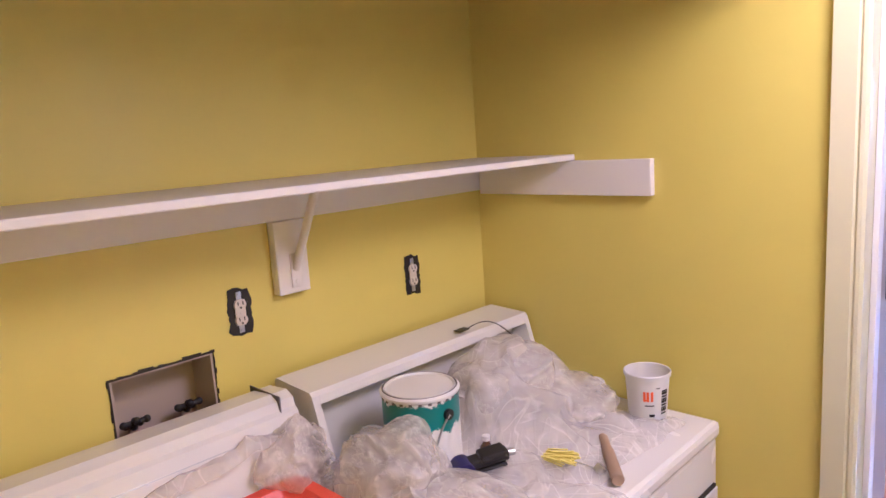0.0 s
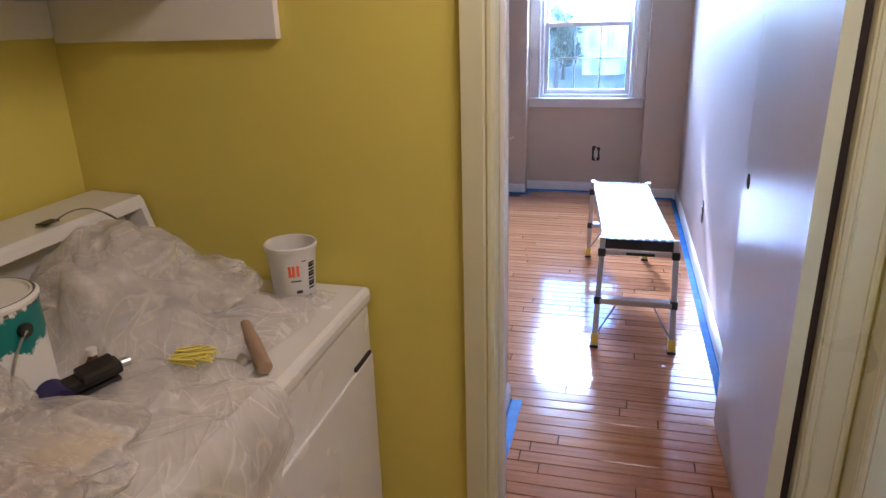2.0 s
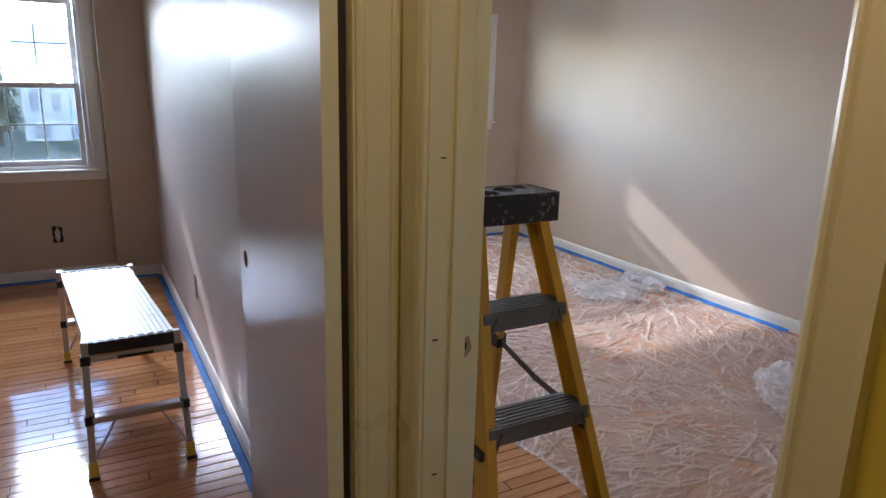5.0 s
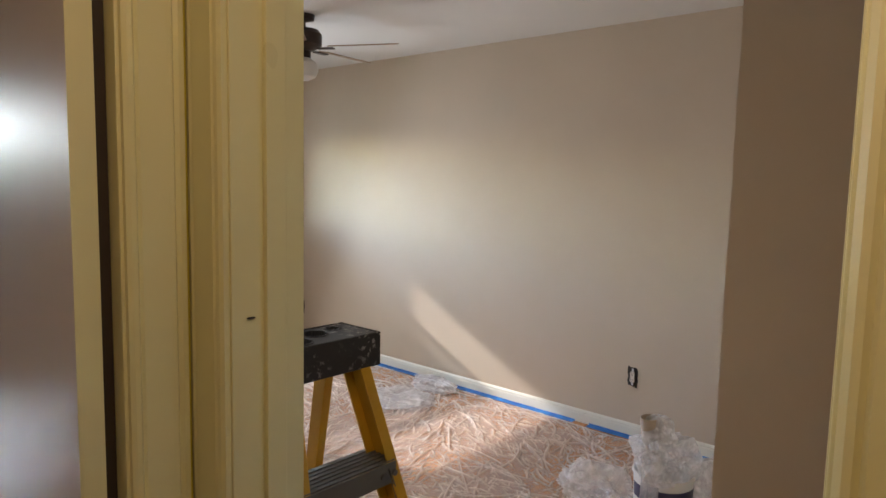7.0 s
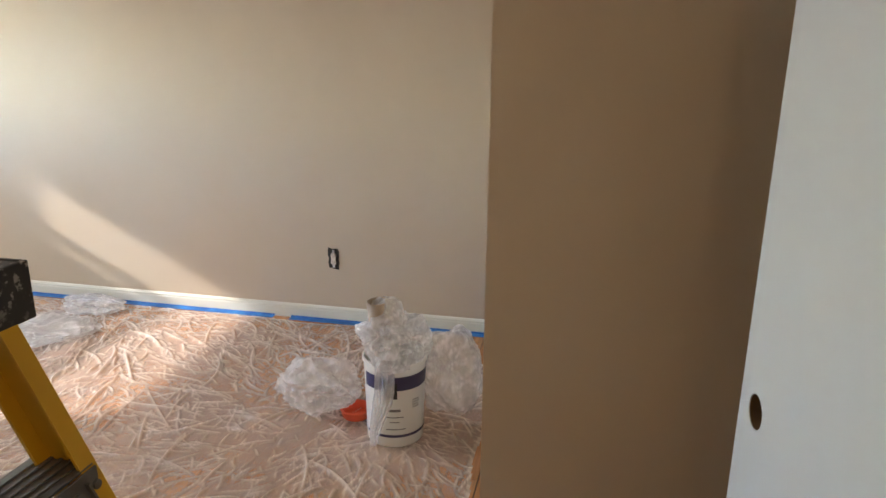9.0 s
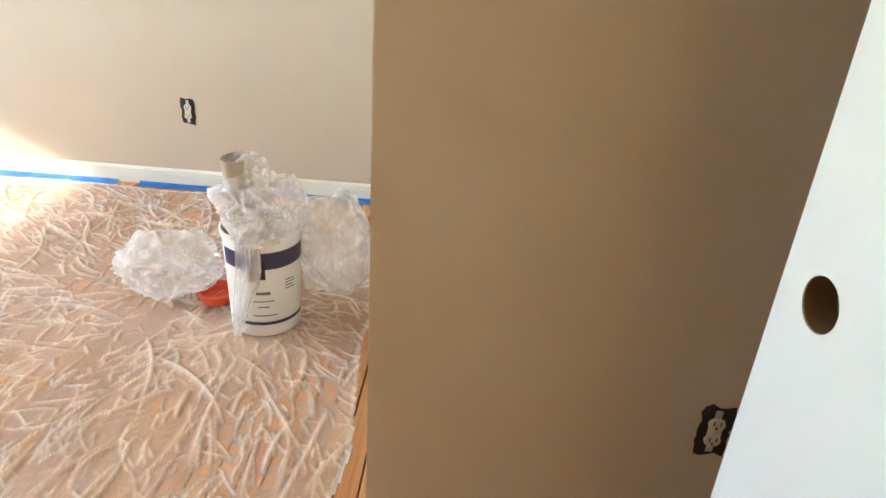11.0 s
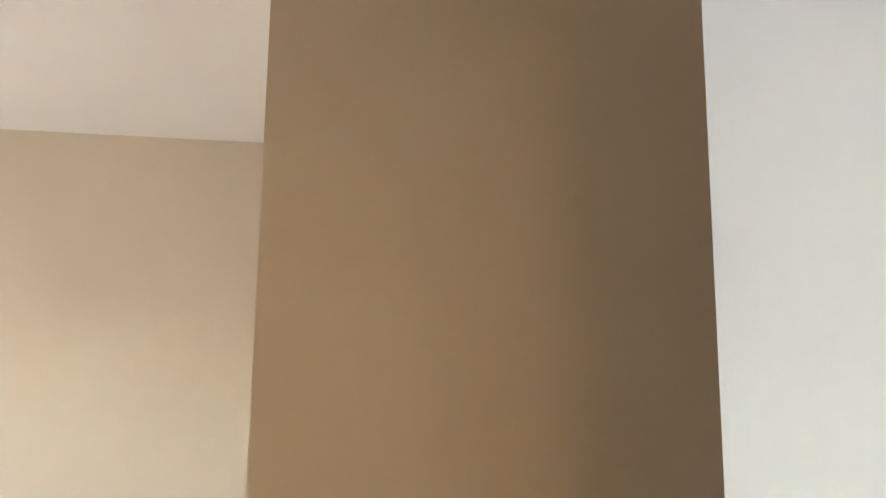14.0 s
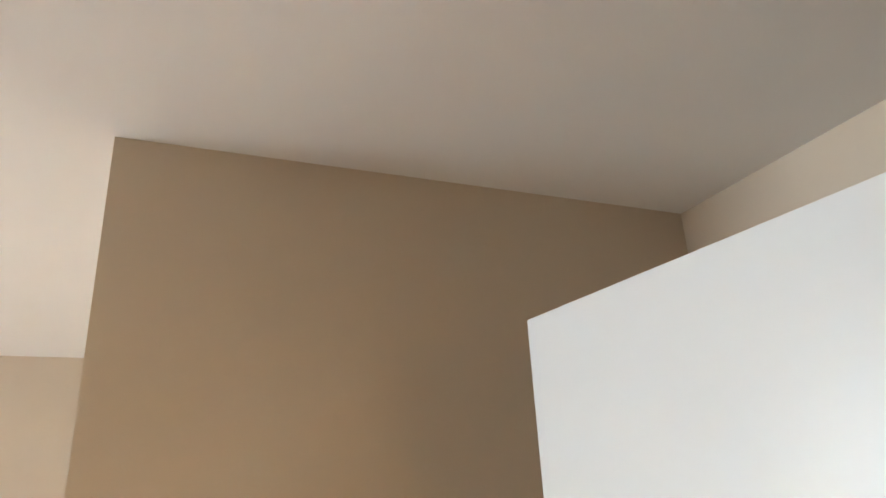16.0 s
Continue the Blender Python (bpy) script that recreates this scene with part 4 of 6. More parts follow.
# paint can
can = thing("paint_can", pose(-0.433, 0.676, TOPZ, 0, 0, -2) @ Matrix.Scale(0.90, 4), "white gallon paint can with a teal band, drips on its lid", "paint can")
M_CANW = painted("white_can_paint", (0.80, 0.79, 0.77), (0.74, 0.73, 0.70), 0.4)


def can_label():
    m, nt, b = base_mat("teal_and_white_label", (0.02, 0.25, 0.24), 0.35)
    tc = nt.nodes.new("ShaderNodeTexCoord")
    sep = nt.nodes.new("ShaderNodeSeparateXYZ")
    nt.links.new(tc.outputs["Object"], sep.inputs[0])
    n = tex_noise(nt, 26.0, 5, 0.7)
    add = nt.nodes.new("ShaderNodeMath")
    add.operation = "MULTIPLY_ADD"
    add.inputs[1].default_value = 0.06
    nt.links.new(n.outputs[0], add.inputs[0])
    nt.links.new(sep.outputs[2], add.inputs[2])
    f1 = ramp(nt, add.outputs[0], 0.142, 0.146, 0, 1)
    f2 = ramp(nt, add.outputs[0], 0.200, 0.204, 1, 0)
    mul = nt.nodes.new("ShaderNodeMath")
    mul.operation = "MULTIPLY"
    nt.links.new(f1, mul.inputs[0])
    nt.links.new(f2, mul.inputs[1])
    nt.links.new(mixcol(nt, mul.outputs[0], (0.78, 0.77, 0.75), (0.015, 0.20, 0.19)), b.inputs["Base Color"])
    return m


bm = bmesh.new()
lathe(bm, [(0, 0.0), (0.080, 0.0), (0.083, 0.003), (0.081, 0.006), (0.081, 0.176), (0.084, 0.179), (0.0845, 0.184), (0.080, 0.188), (0.076, 0.184)], 48)
part("body", bm, can_label(), can, smooth=True)
bm = bmesh.new()
lathe(bm, [(0.0762, 0.183), (0.0750, 0.189), (0.0725, 0.189), (0.070, 0.1855), (0.040, 0.1857), (0, 0.186)], 48)
part("lid", bm, M_CANW, can, "white metal lid", smooth=True)
bm = bmesh.new()
lathe(bm, [(0.0764, 0.1862), (0.0770, 0.1884), (0.0792, 0.1888), (0.0800, 0.1880)], 48)
part("rim_groove", bm, M_GREY, can, "dark grey ring round the lid", smooth=True)
bm = bmesh.new()
rod(bm, (0.079, 0, 0.145), (0.088, 0, 0.145), 0.011, 16)
part("handle_ear", bm, M_BLACK, can)
bm = bmesh.new()
pts = [Vector((0.088 - 0.002 * k, -0.012 * k * 0.55, 0.145 - 0.006 * k - 0.0012 * k * k)) for k in range(9)]
for a, b in zip(pts, pts[1:]):
    rod(bm, a, b, 0.0022, 8)
part("wire_handle", bm, M_ALU, can)
bm = bmesh.new()
for k in range(26):
    a = 2 * math.pi * k / 26
    box(bm, -0.0035, -0.0006, 0, 0.0035, 0.0006, 0.005 + 0.006 * ((k * 7) % 5) / 5, m=Matrix.Translation((0.0815 * math.cos(a), 0.0815 * math.sin(a), 0.172)) @ Matrix.Rotation(a + math.pi / 2, 4, "Z"))
part("rim_drips", bm, M_GREY, can, "dark paint marks under the rim")

# joint-compound tub
cup = thing("plastic_tub", pose(-0.198, 1.115, TOPZ, 0, 0, 22), "white plastic pint tub with orange and black print", "tub")
bm = bmesh.new()
lathe(bm, [(0, 0.001), (0.036, 0.0), (0.038, 0.003), (0.0455, 0.104), (0.0485, 0.105), (0.049, 0.112), (0.0475, 0.114), (0.0455, 0.113), (0.0445, 0.104), (0.0365, 0.008), (0, 0.006)], 40)
part("body", bm, M_CANW, cup, smooth=True)


def wrap_patch(bm, a0, a1, z0, z1, rad, n=8):
    vs = []
    for k in range(n + 1):
        a = radians(a0 + (a1 - a0) * k / n)
        vs.append([bm.verts.new((rad(z) * math.cos(a), rad(z) * math.sin(a), z)) for z in (z0, z1)])
    for p_, q_ in zip(vs, vs[1:]):
        bm.faces.new((p_[0], q_[0], q_[1], p_[1]))


def cup_r(z):
    return 0.0384 + (0.0455 - 0.038) * z / 0.104


M_ORANGE_INK = base_mat("orange_ink", (0.80, 0.13, 0.02), 0.5)[0]
bm = bmesh.new()
for a in (-96, -87, -76):
    wrap_patch(bm, a, a + 7, 0.058, 0.080, cup_r)
wrap_patch(bm, -93, -80, 0.060, 0.064, cup_r)
part("orange_mark", bm, M_ORANGE_INK, cup)
bm = bmesh.new()
for k in range(9):
    wrap_patch(bm, -44, -22, 0.028 + 0.0062 * k, 0.030 + 0.0062 * k + 0.0018 + 0.0018 * (k % 3 == 1), cup_r)
wrap_patch(bm, -92, -66, 0.048, 0.0505, cup_r)
wrap_patch(bm, -80, -64, 0.024, 0.030, cup_r)
wrap_patch(bm, -60, -36, 0.008, 0.016, cup_r)
wrap_patch(bm, -62, -50, 0.086, 0.088, cup_r)
part("black_print", bm, M_BLACK, cup)


# ---- crumpled film over the machines ----
def ridge_at(n, f, seed):
    """Sharp branching ridges, 0 to 1."""
    return max(0.0, 1.0 - 5.0 * abs(noise.noise(n * f + Vector((seed, -seed, seed * 0.5)))))


def set_folds(me, values):
    me.attributes.new("fold", "FLOAT", "POINT").data.foreach_set("value", values)


def crumpled(centre, size, seed, label, crease=0.25, k=5, floor=0.010, freq=1.6, mat=None, base=0.0):
    """A bundle of crumpled film: a lumpy hollow with sharp branching folds."""
    bm = bmesh.new()
    bmesh.ops.create_icosphere(bm, subdivisions=k, radius=1.0)
    folds = []
    for v in bm.verts:
        n = v.co.normalized()
        w = n + Vector((noise.noise(n * 2.2 + Vector((seed, 1, 0))), noise.noise(n * 2.2 + Vector((0, seed, 4))), noise.noise(n * 2.2 + Vector((5, 0, seed))))) * 0.35
        a, b, c = ridge_at(w, freq, seed), ridge_at(w, freq * 2.3, seed + 3), ridge_at(w, freq * 4.6, seed + 8)
        lump = noise.noise(n * 1.4 + Vector((seed, 0, 0)))
        rad = 0.94 + 0.36 * lump + crease * (0.26 * a + 0.12 * b + 0.03 * c)
        v.co = Vector((n.x * rad * size[0], n.y * rad * size[1], n.z * rad * size[2]))
        v.co.z = max(v.co.z, base - centre[2] + floor + 0.004 * a)
        folds.append(min(1.0, 0.8 * a ** 4 + 0.5 * b ** 4 + 0.18 * c ** 3))
    ob = solid("crumpled_film", bm, mat or M_BAG, label, "plastic film", group="crumpled plastic film", smooth=True, at=pose(*centre))
    set_folds(ob.data, folds)
    return ob


def crumple(p, s, seed):
    """Faceted displacement with creased ridges, of unit size."""
    q = Vector(p) * s + Vector((seed, seed * 1.7, -seed))
    w = q + Vector((noise.noise(q * 0.8), noise.noise(q * 0.8 + Vector((7, 0, 0))), 0)) * 0.5
    d = noise.voronoi(w)[0]
    e = noise.voronoi(w * 2.1 + Vector((3, 1, 2)))[0]
    return (1 - min(1.0, (d[1] - d[0]) * 1.5)) * 0.42 + d[0] * 0.35 + (1 - min(1.0, (e[1] - e[0]) * 1.6)) * 0.10 + 0.6 * noise.noise(q * 0.6)


def bump_at(x, y, cx, cy, rx, ry, h):
    d = ((x - cx) / rx) ** 2 + ((y - cy) / ry) ** 2
    return h * math.exp(-d * 1.6)


def heap_height(x, y):
    z = bump_at(x, y, -0.46, 0.90, 0.15, 0.13, 0.135) + bump_at(x, y, -0.46, 1.04, 0.15, 0.12, 0.115) + bump_at(x, y, -0.30, 0.93, 0.12, 0.15, 0.030)
    z += bump_at(x, y, -0.35, 0.50, 0.16, 0.12, 0.05) + bump_at(x, y, -0.24, 0.60, 0.12, 0.10, 0.030)
    return z * (1 - 0.95 * math.exp(-(((x + 0.440) / 0.095) ** 2 + ((y - 0.690) / 0.095) ** 2) ** 2 * 1.0))


def film_heap(name, seed, x0, x1, y0, y1, lift, amp, drop, label, hf=heap_height):
    bm = bmesh.new()
    nx, ny = int((x1 - x0) / 0.006), int((y1 - y0) / 0.006)

    def f(u, v):
        e = 0.045 * noise.noise((u * 4, v * 4, seed))
        x, y = x0 + (x1 - x0) * u + e * 0.6, y0 + (y1 - y0) * v + e
        edge = min(1.0, min(u, 1 - u, v, 1 - v) * 9)
        c = crumple((x, y, 0), 9.0, seed)
        z = TOPZ + 0.004 + lift * edge + hf(x, y) * (0.78 + 0.30 * c) + amp * max(0.0, c) * (0.25 + edge)
        dx = 0.018 * noise.noise((x * 14, y * 14, seed + 5)) + 0.012 * (c - 0.4)
        if drop and x > -0.085:
            over = x + 0.085
            z = TOPZ - over * 1.9 - 0.02 * abs(c)
            x = -0.075 + 0.018 * max(0, c) + 0.02 * over
        return (x + dx, y + dx, z)
    sheet(bm, nx, ny, f)
    return solid(name, bm, M_FILM_HEAP, label, "plastic film", group="crumpled films", smooth=True)


film_heap("plastic_film", 1.3, -0.60, -0.13, 0.50, 1.12, 0.003, 0.014, False, "crumpled clear plastic film heaped on the dryer round the paint can")
film_heap("plastic_film", 8.9, -0.57, -0.16, 0.50, 1.08, 0.010, 0.024, False, "second layer of crumpled clear film on the dryer")
film_heap("plastic_film", 4.4, -0.34, 0.12, 0.47, 0.80, 0.006, 0.018, True, "clear plastic film hanging over the front of the machines")
film_heap("plastic_film", 2.7, -0.50, -0.20, 0.455, 0.66, 0.012, 0.030, False, "thin clear film gathered between the machines")


for place, size, seed, words in (
        ((-0.37, 0.545, 1.010), (0.110, 0.085, 0.085), 3.3, "puffed clear plastic film between the paint tray and the paint can"),
        ((-0.25, 0.570, 0.980), (0.120, 0.090, 0.045), 7.9, "crumpled clear plastic film in front of the paint can"),
        ((-0.535, 0.465, 1.015), (0.060, 0.070, 0.075), 11.2, "puffed clear plastic film against the washer panel"),
        ((-0.20, 0.470, 0.980), (0.090, 0.070, 0.045), 14.6, "clear plastic film slumping over the corner of the paint tray"),
        ((-0.45, 0.930, 1.010), (0.120, 0.140, 0.095), 18.1, "puffed clear plastic film heaped against the dryer panel"),
        ((-0.34, 1.010, 0.985), (0.120, 0.100, 0.055), 22.4, "clear plastic film slumping towards the plastic tub")):
    crumpled(place, size, seed, words, 0.34, 5, 0.004, 0.9, M_BAG_THIN, TOPZ)


def panel_film(x, y):
    return 0.045 + 0.085 * max(0.0, min(1.0, (y + 0.1) / 0.55)) * math.exp(-((x + 0.565) / 0.035) ** 2)


film_heap("plastic_film", 6.1, -0.615, -0.550, -0.12, 0.52, 0.0, 0.016, False, "clear plastic film crumpled along the washer panel", panel_film)


def tray():
    t = thing("paint_tray", pose(-0.343, 0.175, TOPZ + 0.003, 0, 0, 0), "orange plastic roller tray lined with film, full of pale yellow paint", "paint tray")
    M_TRAY = painted("orange_tray_plastic", (0.80, 0.10, 0.03), (0.72, 0.07, 0.02), 0.35, bump=0.05)
    hx, hy = 0.185, 0.275
    bm = bmesh.new()

    def ring(ax, ay, z, zz=0):
        pts = []
        n = 10
        rr = 0.03
        for cx, cy, a0 in ((ax - rr, ay - rr, 0), (-ax + rr, ay - rr, 90), (-ax + rr, -ay + rr, 180), (ax - rr, -ay + rr, 270)):
            for k in range(n):
                a = radians(a0 + 90 * k / (n - 1))
                y = cy + rr * math.sin(a)
                pts.append(bm.verts.new((cx + rr * math.cos(a), y, z + zz * (y / ay))))
        return pts
    R = [ring(hx - 0.035, hy - 0.035, 0.004), ring(hx - 0.006, hy - 0.006, 0.046), ring(hx + 0.008, hy + 0.008, 0.048), ring(hx + 0.010, hy + 0.010, 0.041)]
    I = [ring(hx - 0.012, hy - 0.012, 0.0455), ring(hx - 0.040, hy - 0.040, 0.008)]
    seq = [R[3], R[2], R[1], I[0], I[1]]
    for A, B in zip(seq, seq[1:]):
        for k in range(len(A)):
            j = (k + 1) % len(A)
            bm.faces.new((A[k], A[j], B[j], B[k]))
    for k in range(len(R[3])):
        j = (k + 1) % len(R[3])
        bm.faces.new((R[3][k], R[3][j], R[0][j], R[0][k]))
    bm.faces.new(I[1])
    bm.faces.new(R[0])
    part("tray_shell", bm, M_TRAY, t, smooth=True)
    m, nt, b = base_mat("pale_yellow_paint", (0.92, 0.82, 0.36), 0.35)
    n1 = tex_noise(nt, 12.0, 5)
    nt.links.new(mixcol(nt, ramp(nt, n1.outputs[0], 0.3, 0.7, 0, 1), (0.93, 0.84, 0.40), (0.90, 0.78, 0.30)), b.inputs["Base Color"])
    add_bump(nt, b, n1.outputs[0], 0.3, 0.003)
    bm = bmesh.new()

    def f(u, v):
        x, y = (u - 0.5) * 2 * (hx - 0.046), (v - 0.5) * 2 * (hy - 0.046)
        e = noise.noise((x * 14, y * 14, 2))
        edge = min(u, 1 - u, v, 1 - v)
        z = 0.014 + 0.003 * e + (0.012 * max(0, 0.10 + 0.05 * noise.noise((x * 60, y * 60, 0)) - edge) / 0.1 if edge < 0.1 else 0)
        z += 0.003 * math.sin(v * 60) * (0.2 < v < 0.5) * (0.1 < u < 0.9)
        return (x, y, z)
    sheet(bm, 60, 80, f)
    part("paint_film", bm, m, t, "pale yellow wall paint with roller ribs", smooth=True)
    return t


tray()

# clamp, dowel, brush, cap, tag on wire
cl = thing("spring_clamp", pose(-0.285, 0.697, TOPZ + 0.045, 8, -6, 62), "black plastic spring clamp with a dark blue knob on the film", "clamp")
part("upper_jaw", boxes((-0.055, -0.012, 0.006, 0.035, 0.014, 0.024), (-0.02, -0.016, 0.016, 0.03, 0.016, 0.03), bevel=0.004), M_BLACK, cl)
part("lower_jaw", boxes((-0.045, -0.012, -0.016, 0.03, 0.012, 0.002), bevel=0.004), M_BLACK, cl)
bm = bmesh.new()
rod(bm, (-0.052, -0.018, 0.010), (-0.052, 0.016, 0.010), 0.019, 20)
part("knob", bm, base_mat("dark_blue_plastic", (0.03, 0.025, 0.13), 0.4)[0], cl, "dark blue round knob", smooth=True)
bm = bmesh.new()
rod(bm, (0.034, 0, 0.014), (0.048, 0, 0.012), 0.007, 12)
part("tip", bm, M_ALU, cl)

M_DOWEL = painted("worn_wood", (0.30, 0.20, 0.12), (0.52, 0.40, 0.28), 0.6)
bm = bmesh.new()
lathe(bm, [(0, 0), (0.012, 0), (0.0135, 0.002), (0.0135, 0.105), (0.012, 0.110), (0.011, 0.125), (0.0115, 0.160), (0.009, 0.165), (0, 0.166)], 20)
solid("wooden_handle", bm, M_DOWEL, "short round wooden tool handle with paint smears lying on the dryer", "tool handle", smooth=True, at=Matrix.Translation((-0.108, 0.832, TOPZ + 0.014)) @ Vector((-0.62, 0.70, 0.10)).to_track_quat("Z", "Y").to_matrix().to_4x4() @ Matrix.Scale(0.86, 4))

brush = thing("small_brush", pose(-0.208, 0.800, TOPZ + 0.042, 0, 4, 20), "small paint-stiff brush head with a wire stem on the film", "brush")
bm = bmesh.new()
r = random.Random(2)
for k in range(46):
    a = Vector((r.uniform(-0.03, 0.0), r.uniform(-0.014, 0.014), r.uniform(-0.004, 0.006)))
    rod(bm, a, a + Vector((0.036, r.uniform(-0.008, 0.008), r.uniform(-0.006, 0.006))), 0.0016, 5)
part("bristles", bm, base_mat("yellow_bristle", (0.85, 0.76, 0.12), 0.6)[0], brush, "bright yellow bristles")
bm = bmesh.new()
rod(bm, (0.0, 0, 0), (0.068, 0.018, -0.018), 0.0018, 8)
part("wire_stem", bm, M_ALU, brush)
bm = bmesh.new()
rod(bm, (0.066, 0.018, -0.024), (0.074, 0.022, -0.014), 0.0105, 18)
part("washer_end", bm, M_ALU, brush, "round metal end")

M_CAP = M_CANW
bm = bmesh.new()
lathe(bm, [(0, 0), (0.024, 0), (0.025, 0.004), (0.024, 0.016), (0.018, 0.022), (0, 0.023)], 28)
solid("small_tub", bm, M_CAP, "small round white plastic tub beside the heaped film", "tub", smooth=True, at=pose(-0.335, 1.13, TOPZ + 0.035, 10, 0, 0))

wl = thing("wire_and_tag", label="thin dark wire with a black tag lying over the dryer panel", category="wire")
bm = bmesh.new()
pts = [Vector((-0.585 + 0.045 * s_, 0.975 + 0.13 * s_, 1.1205 + 0.020 * math.sin(s_ * 3.1) - 0.050 * s_ * s_)) for s_ in [k / 10 for k in range(11)]]
for k, (a, b) in enumerate(zip(pts, pts[1:])):
    rod(bm, a, b, 0.0014 if k < 7 else 0.0022, 6)
part("wire", bm, M_GREY, wl)
part("tag", boxes((-0.605, 0.955, 1.1185, -0.585, 0.990, 1.1215), bevel=0.0008), M_BLACK, wl)

ov = thing("brown_bottle", pose(-0.352, 0.765, TOPZ, 0, 0, 0) @ Matrix.Scale(0.72, 4), "small brown glass bottle behind the paint can", "bottle")
bm = bmesh.new()
lathe(bm, [(0, 0), (0.017, 0), (0.018, 0.003), (0.018, 0.045), (0.009, 0.058), (0.009, 0.066)], 20)
part("bottle_body", bm, base_mat("brown_glass", (0.10, 0.045, 0.02), 0.15)[0], ov, smooth=True)
bm = bmesh.new()
lathe(bm, [(0.0095, 0.064), (0.011, 0.065), (0.011, 0.078), (0, 0.079)], 20)
part("bottle_cap", bm, M_CANW, ov, smooth=True)

wood_sc = bmesh.new()
sheet(wood_sc, 30, 24, lambda u, v: (-0.215 + 0.10 * (u - 0.5) + 0.01 * noise.noise((u * 9, v * 9, 3)), 0.560 + 0.085 * (v - 0.5), TOPZ + 0.050 + 0.012 * crumple((u, v, 0), 4, 3) - 0.03 * ((u - 0.5) ** 2 + (v - 0.5) ** 2)))
solid("masking_paper", wood_sc, painted("cream_masking_paper", (0.72, 0.62, 0.42), (0.66, 0.54, 0.34), 0.7), "crumpled cream scrap of masking paper on the film", "paper scrap", smooth=True)


# ---- work platform in the first bedroom ----
def work_platform():
    w = thing("work_platform", label="aluminium folding work platform with black end caps and yellow feet", category="work platform")
    x0, x1, y0, y1, zt = 0.352, 0.652, 2.905, 3.945, 0.500
    sk = -0.085

    def X(x, y):
        return x + sk * (y - y0) / (y1 - y0)
    bm = bmesh.new()
    n = 16
    prof = []
    for k in range(n):
        a, b = x0 + (x1 - x0) * k / n, x0 + (x1 - x0) * (k + 1) / n
        g = 0.0035 if k >= 9 else 0.0012
        prof += [(a + 0.0005, zt - g), (a + 0.003, zt), (b - 0.003, zt), (b - 0.0005, zt - g)]
    A = [bm.verts.new((X(x, y0), y0 + 0.02, z)) for x, z in prof]
    B = [bm.verts.new((X(x, y1), y1 - 0.02, z)) for x, z in prof]
    for i in range(len(prof) - 1):
        bm.faces.new((A[i], A[i + 1], B[i + 1], B[i]))
    part("deck", bm, M_ALU_SHEEN, w, "ribbed aluminium deck with sky sheen in its colour and paint specks")
    part("deck_underside", boxes((x0 + sk / 2 + 0.03, y0 + 0.03, zt - 0.030, x1 + sk / 2 - 0.03, y1 - 0.03, zt - 0.0125)), M_ALU, w)
    for x in (x0, x1 - 0.012):
        bm = bmesh.new()
        A = [(x, -0.045), (x + 0.012, -0.045), (x + 0.012, -0.013), (x, -0.013)]
        P = [bm.verts.new((X(a, y0), y0 + 0.02, zt + b)) for a, b in A]
        Q = [bm.verts.new((X(a, y1), y1 - 0.02, zt + b)) for a, b in A]
        for i in range(4):
            bm.faces.new((P[i], P[(i + 1) % 4], Q[(i + 1) % 4], Q[i]))
        part("side_rail", bm, M_ALU, w)
    for y, o in ((y0, -1), (y1, 1)):
        bm = bmesh.new()
        xa, xb = X(x0, y), X(x1, y)
        box(bm, xa - 0.001, min(y, y - o * 0.022), zt - 0.044, xb + 0.001, max(y, y - o * 0.022), zt + 0.0015, bevel=0.004)
        for k in range(9):
            xx = xa + (xb - xa) * (k + 0.5) / 9
            box(bm, xx - 0.010, min(y, y - o * 0.026), zt - 0.002, xx + 0.010, max(y, y - o * 0.026), zt + 0.004, bevel=0.0015)
        part("end_cap", bm, M_BLACK, w, "black ribbed plastic end cap")
        # leg frame
        for side, xe in ((-1, xa), (1, xb)):
            top = Vector((xe + side * 0.004, y - o * 0.010, zt + 0.008))
            foot = Vector((xe + side * 0.018, y + o * 0.055 + (0.04 if o > 0 else 0), 0.0))
            d = foot - top
            bm = bmesh.new()
            beam(bm, top, top + d * 0.88, 0.024, 0.030, bevel=0.003)
            leg = part("leg", bm, M_ALU, w)
            bm = bmesh.new()
            beam(bm, top + d * 0.87, foot + Vector((0, 0, 0.012)), 0.032, 0.036, bevel=0.003)
            ft = part("foot", bm, M_FOOT, leg, "yellow plastic foot")
            part("rubber_pad", boxes((foot.x - 0.019, foot.y - 0.02, 0.001, foot.x + 0.019, foot.y + 0.02, 0.014), bevel=0.002), M_BLACK, leg)
            for f in (0.13, 0.56):
                bm = bmesh.new()
                c = top + d * f
                box(bm, c.x - 0.017, c.y - 0.020, c.z - 0.018, c.x + 0.017, c.y + 0.020, c.z + 0.018, bevel=0.004)
                part("joint_block", bm, M_BLACK, leg, "black plastic corner joint")
            # diagonal brace under the rung
            c = top + d * 0.57
            e = top + d * 0.86
            bm = bmesh.new()
            beam(bm, c + Vector((-side * 0.085, 0, -0.006)), e + Vector((-side * 0.010, 0, 0)), 0.006, 0.018, bevel=0.001)
            part("brace", bm, M_ALU, w)
        for f in (0.13, 0.56):
            q = Vector((0, y - o * 0.010 + f * (o * 0.065 + (0.04 if o > 0 else 0)), zt + 0.008 - f * 0.508))
            bm = bmesh.new()
            if f > 0.3:
                box(bm, xa - 0.004, q.y - 0.022, q.z - 0.013, xb + 0.004, q.y + 0.022, q.z + 0.013, bevel=0.004)
            else:
                box(bm, xa + 0.002, q.y - 0.010, q.z - 0.010, xb - 0.002, q.y + 0.010, q.z + 0.010, bevel=0.003)
            part("rung" if f > 0.3 else "top_rail", bm, M_ALU, w)
